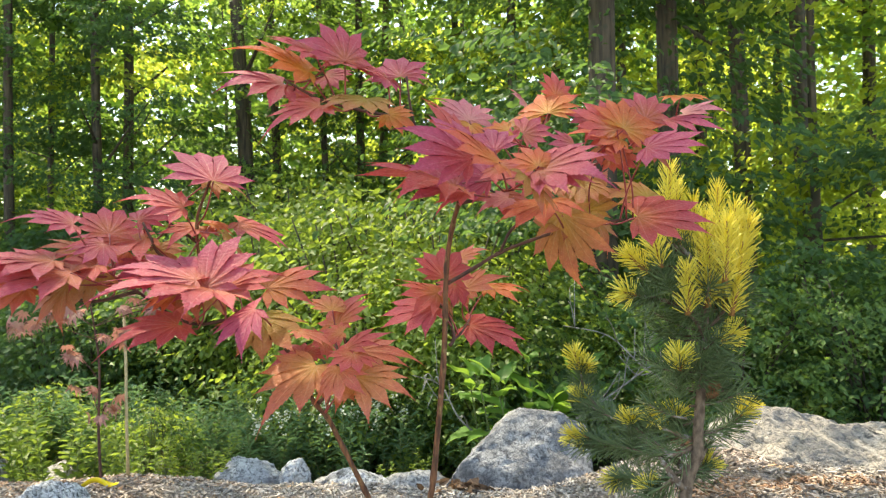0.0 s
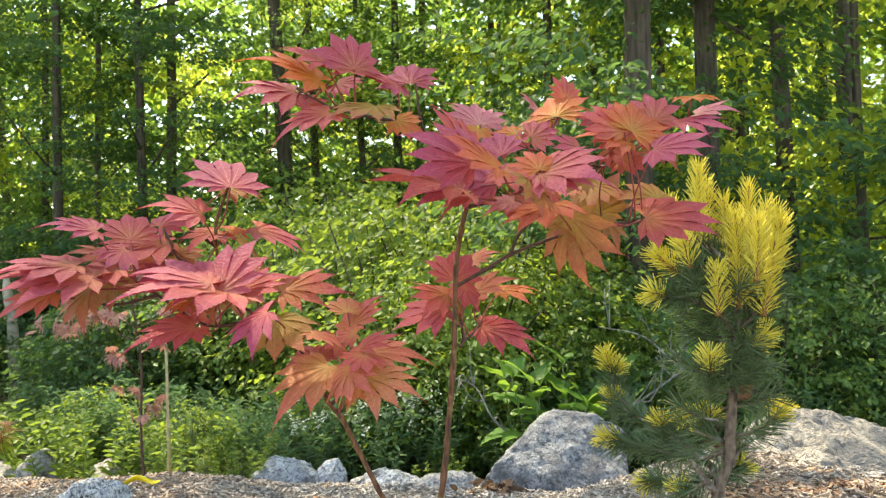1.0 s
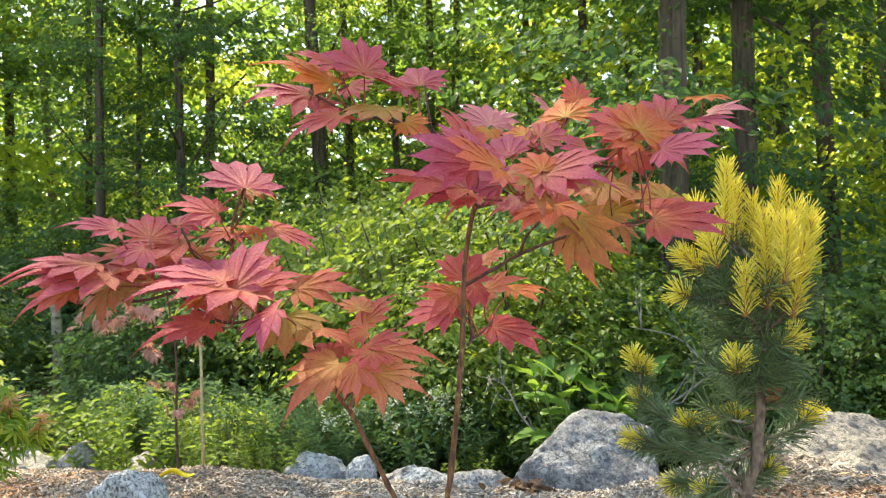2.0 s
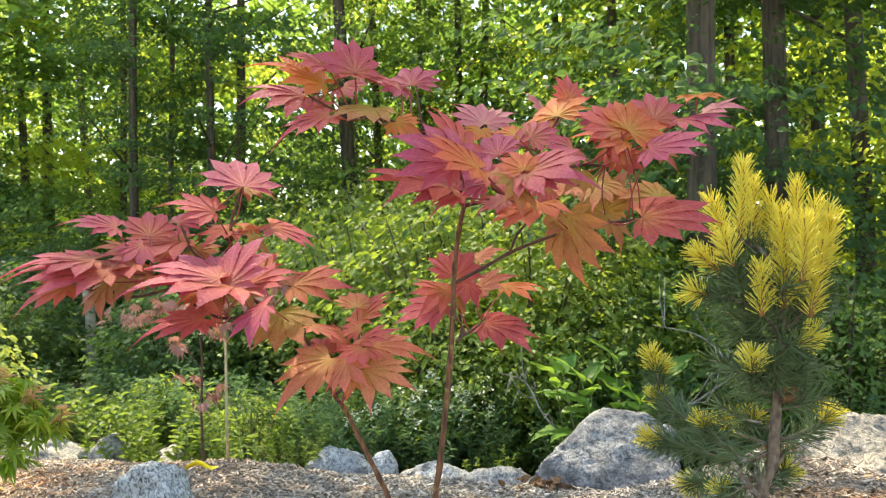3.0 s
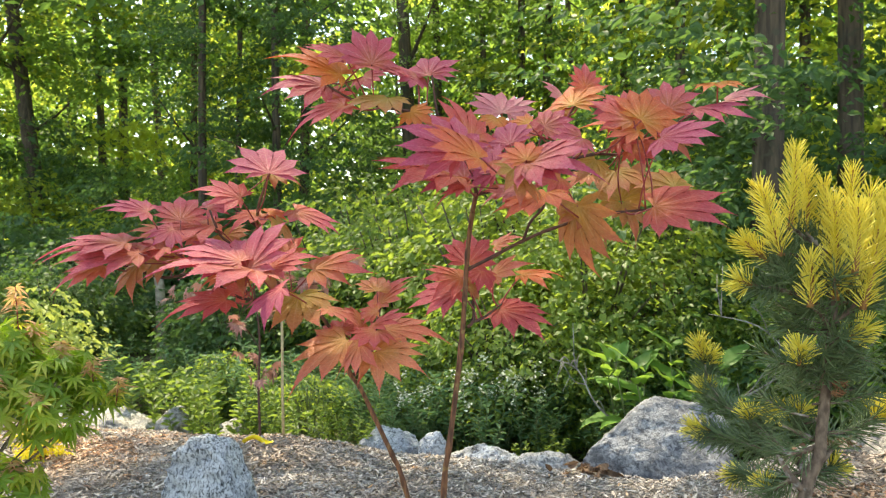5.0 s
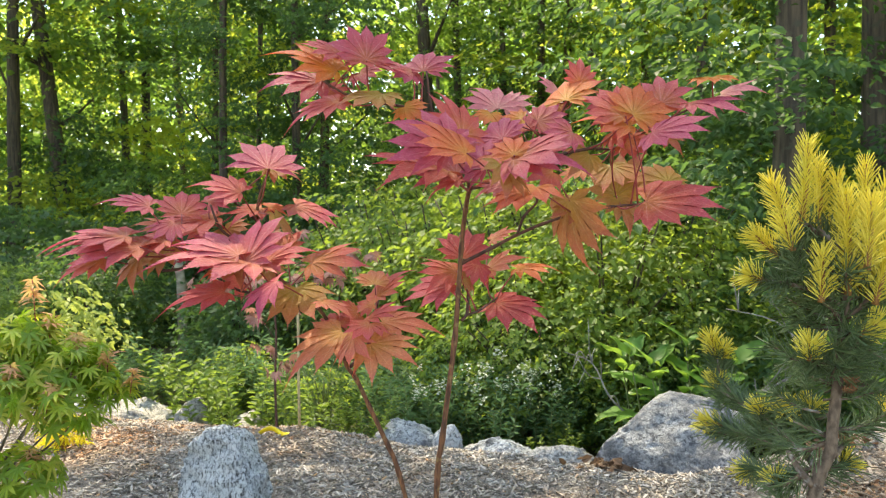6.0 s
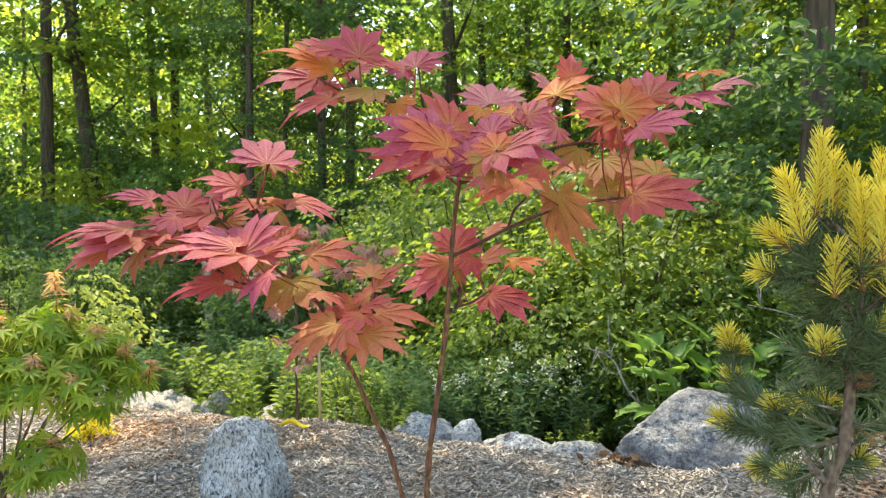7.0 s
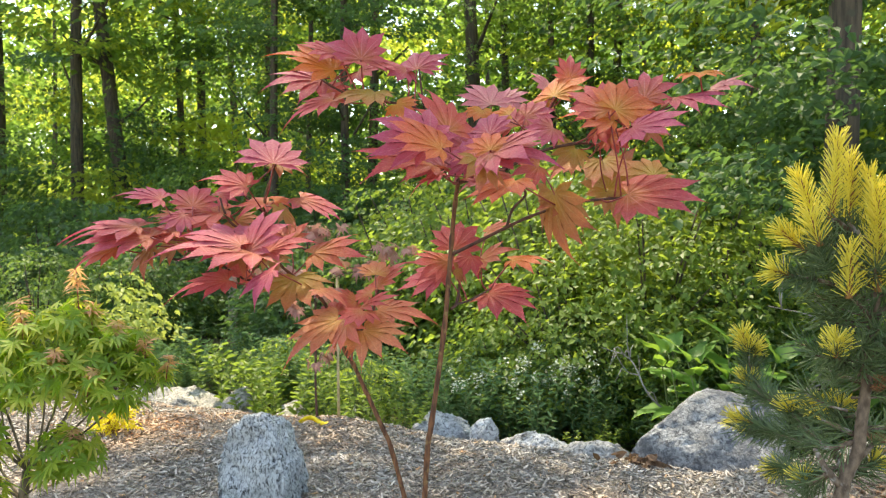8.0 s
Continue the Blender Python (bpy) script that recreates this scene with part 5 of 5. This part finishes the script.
def stems_mesh(seed, height, spread, mat, count=9):
    rng = random.Random(seed)
    pieces = []
    for i in range(count):
        a, r = rng.uniform(0, 6.283), spread * rng.uniform(0.3, 0.9)
        end = Vector((math.cos(a) * r, math.sin(a) * r, height * rng.uniform(0.6, 0.95)))
        pieces.append(tube(spline([(rng.gauss(0, 0.03), rng.gauss(0, 0.03), -0.1), end * 0.5 + Vector((0, 0, 0.1 * height)), end], 3), [0.009 - 0.001 * q for q in range(7)], 5))
    v, f = join(pieces)
    return mesh_of("stems", v, f, mat, True)


def shrub(name, x, y, label, foliage_me, stems_me, turn, scale, category="shrub", group="undergrowth"):
    ob = root(name, 0, 0, 0, label, category, group)
    ob.matrix_basis = pose(x, y, ground_height(x, y), 0, 0, turn) @ Matrix.Diagonal((scale, scale, scale, 1))
    tagged(part("undergrowth_stem", stems_me, ob), kind="stuff")
    tagged(part("foliage", foliage_me, ob), kind="stuff")
    return ob


def stalk_weed_mesh(seed, height, spread, stems, size, wide, mat):
    """Upright leafy stems: lance-shaped leaves set up each stem, smaller towards the top."""
    r = random.Random(seed)
    pos, way, stalks = [], [], []
    for _ in range(stems):
        a, q = r.uniform(0, 6.283), spread * math.sqrt(r.random())
        foot = Vector((math.cos(a) * q, math.sin(a) * q, -0.04))
        head = foot + Vector((math.cos(a) * 0.12 + r.gauss(0, 0.05), math.sin(a) * 0.12 + r.gauss(0, 0.05), height * r.uniform(0.6, 1.05)))
        line = spline([foot, foot.lerp(head, 0.5) + Vector((0, 0, 0.03)), head], 8)
        stalks.append(tube(line, [0.0032 - 0.0001 * k for k in range(len(line))], 4))
        turn = r.uniform(0, 6.283)
        for k in range(2, len(line)):
            for m in range(2):
                b = turn + k * 1.9 + m * 3.14 + r.gauss(0, 0.3)
                pos.append(line[k] + Vector((0, 0, r.uniform(-0.012, 0.012))))
                way.append((math.cos(b), math.sin(b), r.uniform(0.15, 0.9)))
    v, f = leaf_cloud(r, pos, way, size, wide, 0.3, True)
    sv, sf = join(stalks)
    return mesh_of("foliage", v, f, mat), mesh_of("stems", sv, sf, STEM_GREEN, True)


# third mesh has sunlight in its leaf colour, the fourth has shade
SHRUBS = [(shrub_mesh(301 + k, 1.15, 0.6, n, s, w, m, False, sp), stems_mesh(331 + k, 1.0, 0.45, FOREST_BARK)) for k, (n, s, w, m, sp) in enumerate(
    ((4200, 0.040, 0.6, SHRUB_LEAF, 0.15), (4600, 0.036, 0.6, SHRUB_LEAF, 0.14), (4200, 0.038, 0.62, SUNNY_LEAF, 0.15), (3600, 0.048, 0.75, SHADED_LEAF, 0.16)))]
WEEDS = [stalk_weed_mesh(311, 0.58, 0.26, 26, 0.062, 0.30, BLUE_LEAF), stalk_weed_mesh(312, 0.50, 0.26, 26, 0.055, 0.34, SHADED_LEAF),
         (shrub_mesh(313, 0.62, 0.30, 1500, 0.040, 0.5, SUNNY_LEAF, False), stems_mesh(343, 0.56, 0.22, STEM_GREEN, 12))]
rng = random.Random(23)
for i in range(64):
    side = -1.15 + 1.95 * (i + rng.random()) / 64
    depth = rng.uniform(5.6, 11.0)
    if -0.74 < side < -0.58 and depth < 8.8:
        depth = 9.0 + 0.2 * (depth - 5.6)
    x, y = on_ray(side, depth)
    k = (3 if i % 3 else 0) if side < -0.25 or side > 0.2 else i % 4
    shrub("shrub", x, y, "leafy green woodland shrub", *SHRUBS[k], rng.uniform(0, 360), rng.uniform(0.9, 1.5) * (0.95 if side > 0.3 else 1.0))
for i in range(54):
    x = -4.6 + 6.6 * (i + rng.random()) / 54
    y = 3.35 + 0.45 * soft(-2, -3, x) + 1.2 * rng.random() ** 1.3
    k = (0, 1, 0, 1, 2, 0, 1, 0)[i % 8]
    shrub("weed", x, y, "leafy green weeds behind the stones", *WEEDS[k], rng.uniform(0, 360), rng.uniform(0.55, 0.95) if x > -1.7 else rng.uniform(0.55, 1.0), "weed", "weeds behind the stones")
LIT_WEED = stalk_weed_mesh(314, 0.50, 0.26, 9, 0.062, 0.55, WEED_LEAF)
for x, y, s in ((-2.45, 3.14, 0.95), (-2.68, 3.30, 1.1), (-1.83, 2.95, 0.7), (-1.58, 3.05, 0.55), (-3.3, 3.7, 1.1), (-0.55, 3.25, 0.4)):
    shrub("sunlit_weed", x, y, "leafy weed coloured bright yellow-green as if catching the sun", *LIT_WEED, rng.uniform(0, 360), s, "weed", "sunlit weeds")
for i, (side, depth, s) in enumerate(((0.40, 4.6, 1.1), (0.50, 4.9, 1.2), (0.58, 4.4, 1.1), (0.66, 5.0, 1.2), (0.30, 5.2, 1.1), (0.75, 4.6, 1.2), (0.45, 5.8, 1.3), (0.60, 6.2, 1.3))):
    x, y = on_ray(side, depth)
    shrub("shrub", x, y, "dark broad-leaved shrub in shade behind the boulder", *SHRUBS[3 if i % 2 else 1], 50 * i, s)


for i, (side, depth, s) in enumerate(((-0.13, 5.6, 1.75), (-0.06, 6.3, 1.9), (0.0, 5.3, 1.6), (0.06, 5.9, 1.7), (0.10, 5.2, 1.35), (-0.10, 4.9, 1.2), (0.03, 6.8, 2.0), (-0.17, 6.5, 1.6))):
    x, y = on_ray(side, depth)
    shrub("shrub", x, y, "tall shrub with small yellow-green leaves coloured as if sunlit", *SHRUBS[2], 70 * i, s)
# plain and sun-coloured shrubs mixed to imitate broken sun
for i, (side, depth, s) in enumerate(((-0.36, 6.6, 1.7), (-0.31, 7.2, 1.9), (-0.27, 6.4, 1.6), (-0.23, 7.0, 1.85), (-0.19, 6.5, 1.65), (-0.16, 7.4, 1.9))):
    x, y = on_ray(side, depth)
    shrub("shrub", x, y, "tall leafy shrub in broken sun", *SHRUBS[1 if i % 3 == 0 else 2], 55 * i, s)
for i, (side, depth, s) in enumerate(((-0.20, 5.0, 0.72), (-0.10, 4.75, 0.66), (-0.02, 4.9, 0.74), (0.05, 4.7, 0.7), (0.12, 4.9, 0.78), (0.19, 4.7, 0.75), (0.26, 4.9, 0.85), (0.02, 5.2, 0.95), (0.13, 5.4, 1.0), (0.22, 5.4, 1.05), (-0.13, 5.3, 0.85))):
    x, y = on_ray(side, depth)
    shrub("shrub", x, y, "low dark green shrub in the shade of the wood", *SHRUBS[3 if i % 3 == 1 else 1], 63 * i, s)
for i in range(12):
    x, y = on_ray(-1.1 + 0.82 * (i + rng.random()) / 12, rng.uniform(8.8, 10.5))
    shrub("shrub", x, y, "woodland shrub coloured dark green as if in deep shade", *SHRUBS[3], 40 * i, rng.uniform(1.6, 2.3))
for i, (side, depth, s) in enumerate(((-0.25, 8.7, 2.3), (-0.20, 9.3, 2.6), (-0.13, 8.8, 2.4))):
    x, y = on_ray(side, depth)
    shrub("shrub", x, y, "tall shrub between the trunks coloured yellow-green as if backlit", *SHRUBS[2], 80 * i, s)


def flowering_plant(x, y, scale, seed):
    ob = shrub("flowering_weed", x, y, "grey-green weed with small white flower heads", *WEEDS[0], seed * 77, scale, "plant", "flowering weeds")
    r = random.Random(seed)
    verts, faces = [], []
    for _ in range(22):
        a, q = r.uniform(0, 6.28), 0.24 * math.sqrt(r.random())
        c = Vector((math.cos(a) * q, math.sin(a) * q, 0.60 * (1 - 0.45 * (q / 0.3) ** 2) + r.gauss(0, 0.06)))
        for _ in range(16):
            p = c + Vector((r.gauss(0, 0.014), r.gauss(0, 0.014), r.gauss(0, 0.02)))
            n = Vector((r.gauss(0, 0.6), r.gauss(0, 0.6), 1)).normalized()
            u = n.orthogonal().normalized() * 0.009
            w = n.cross(u)
            o = len(verts)
            verts += [p + u, p + w, p - u, p - w]
            faces.append((o, o + 1, o + 2, o + 3))
    tagged(part("blossom", mesh_of("blossom", verts, faces, FLOWER), ob, "small white flowers"), kind="stuff")


for i, (x, y, s) in enumerate(((-0.92, 3.46, 0.95), (-1.33, 3.42, 0.74), (-0.70, 3.6, 0.9))):
    flowering_plant(x, y, s, i + 1)

# lime-coloured young maple foliage beside the wood
LIME = (shrub_mesh(351, 0.95, 0.34, 620, 0.052, 0.7, LIME_LEAF, True, 0.20, 0.6), stems_mesh(352, 0.8, 0.35, TWIG_BARK, 7))
shrub("lime_shrub", -3.82, 3.0, "young shrub with bright lime-yellow leaves", *LIME, 20, 1.0)

# golden shrublet by the green maple
GOLD = (shrub_mesh(361, 0.19, 0.085, 1000, 0.022, 0.22, GOLD_FERN, True, 0.03), stems_mesh(362, 0.14, 0.05, SHOOT, 8))
gold_shrub = shrub("golden_shrublet", -2.78, 2.03, "tiny bright golden feathery shrub in the mulch", *GOLD, 0, 1.2, "shrub", "")


# ---- broad-leaved plant, dead branches, dry leaves ----
def broad_leaf(length, width, droop):
    verts, faces = [], []
    n = 9
    for i in range(n + 1):
        t = i / n
        w = width * math.sin(math.pi * min(1, 0.06 + t ** 0.8 * 0.94)) * (1 if t < 1 else 0)
        z = -droop * t * t * length
        for k, e in ((-1, 0.22), (0, 0.0), (1, 0.22)):
            verts.append((k * w / 2, t * length, z + e * w * 0.5 + 0.01 * math.sin(9 * t) * abs(k)))
        if i:
            b = 3 * i - 3
            faces += [(b, b + 1, b + 4, b + 3), (b + 1, b + 2, b + 5, b + 4)]
    return mesh_of("leaf", verts, faces, BROAD_LEAF, True)


BROAD = [broad_leaf(0.22, 0.105, 0.45), broad_leaf(0.20, 0.095, 0.7), broad_leaf(0.15, 0.07, 0.3)]


def broad_plant(x, y, stems, seed):
    r = random.Random(seed)
    ob = root("broad_leaved_plant", x, y, ground_height(x, y), "tall weed with large smooth green leaves behind the rock", "plant", "broad-leaved plants")
    for i in range(stems):
        a = r.uniform(0, 6.28)
        base = Vector((r.gauss(0, 0.07), r.gauss(0, 0.05), -0.05))
        end = base + Vector((math.cos(a) * 0.14, math.sin(a) * 0.12, r.uniform(0.48, 0.72)))
        pts = spline([base, base.lerp(end, 0.5) + Vector((0, 0, 0.03)), end], 4)
        v, f = tube(pts, [0.006 - 0.0004 * k for k in range(len(pts))], 6)
        part("stem", mesh_of("stem", v, f, STEM_GREEN, True), ob)
        for k in range(7):
            p = pts[min(len(pts) - 1, 3 + k * (len(pts) - 3) // 6)]
            up = 20 + 40 * k / 6
            part("leaf", BROAD[r.randrange(3)], ob, "", pose(p.x, p.y, p.z, up + r.gauss(0, 12), r.gauss(0, 15), k * 137 + r.uniform(-20, 20)))


broad_plant(0.0, 3.24, 4, 1)
broad_plant(0.16, 3.3, 5, 2)
broad_plant(0.95, 3.55, 2, 3)


def dead_branch(x, y, z, turn, seed, length):
    r = random.Random(seed)
    pieces = []
    main = spline([(0, 0, 0), (length * 0.3, 0.05, 0.12), (length * 0.6, 0.0, 0.28), (length, 0.05, 0.34)], 4)
    pieces.append(tube(main, [0.007 - 0.0004 * k for k in range(len(main))], 6, r, 0.1))
    for i in range(8):
        p = main[r.randrange(2, len(main))]
        d = Vector((r.uniform(-0.2, 0.9), r.gauss(0, 0.5), r.uniform(-0.2, 1.0))) * length * r.uniform(0.2, 0.4)
        q = spline([p, p + d * 0.5 + Vector((0, 0, r.gauss(0, 0.03))), p + d], 3)
        pieces.append(tube(q, [0.0038 - 0.0003 * k for k in range(len(q))], 5, r, 0.1))
        p2 = q[4]
        d2 = Vector((d.x * 0.5, d.y + r.gauss(0, 0.1), d.z + r.gauss(0, 0.15))) * 0.5
        pieces.append(tube([p2, p2 + d2 * 0.5, p2 + d2], [0.002, 0.0018, 0.0012], 5, r, 0.1))
    v, f = join(pieces)
    ob = new("dead_branch", mesh_of("dead_branch", v, f, DEAD_WOOD, True))
    ob.matrix_basis = pose(x, y, z, 0, 0, turn)
    tagged(ob, "bare grey dead branch lying in the undergrowth", "branch", "dead branches")


dead_branch(0.40, 3.25, 0.30, 10, 4, 0.75)
dead_branch(0.95, 3.3, 0.45, 170, 6, 0.6)
dead_branch(-0.12, 3.25, 0.20, 172, 8, 0.36)


def dry_leaves(x, y, count, seed):
    r = random.Random(seed)
    pos = [(x + r.gauss(0, 0.06), y + r.gauss(0, 0.03), 0) for _ in range(count)]
    pos = [(p[0], p[1], surface(p[0], p[1]) + r.uniform(0.01, 0.05)) for p in pos]
    way = [(r.gauss(0, 1), r.gauss(0, 1), r.gauss(0.2, 0.5)) for _ in pos]
    v, f = leaf_cloud(r, pos, way, 0.05, 0.6, 0.9)
    tagged(new("dry_leaves", mesh_of("dry_leaves", v, f, DRY_LEAF)), "curled dry brown leaves lying against the rock", "dead leaves", kind="stuff")


dry_leaves(-0.14, 2.56, 45, 2)
dry_leaves(0.75, 2.25, 25, 3)
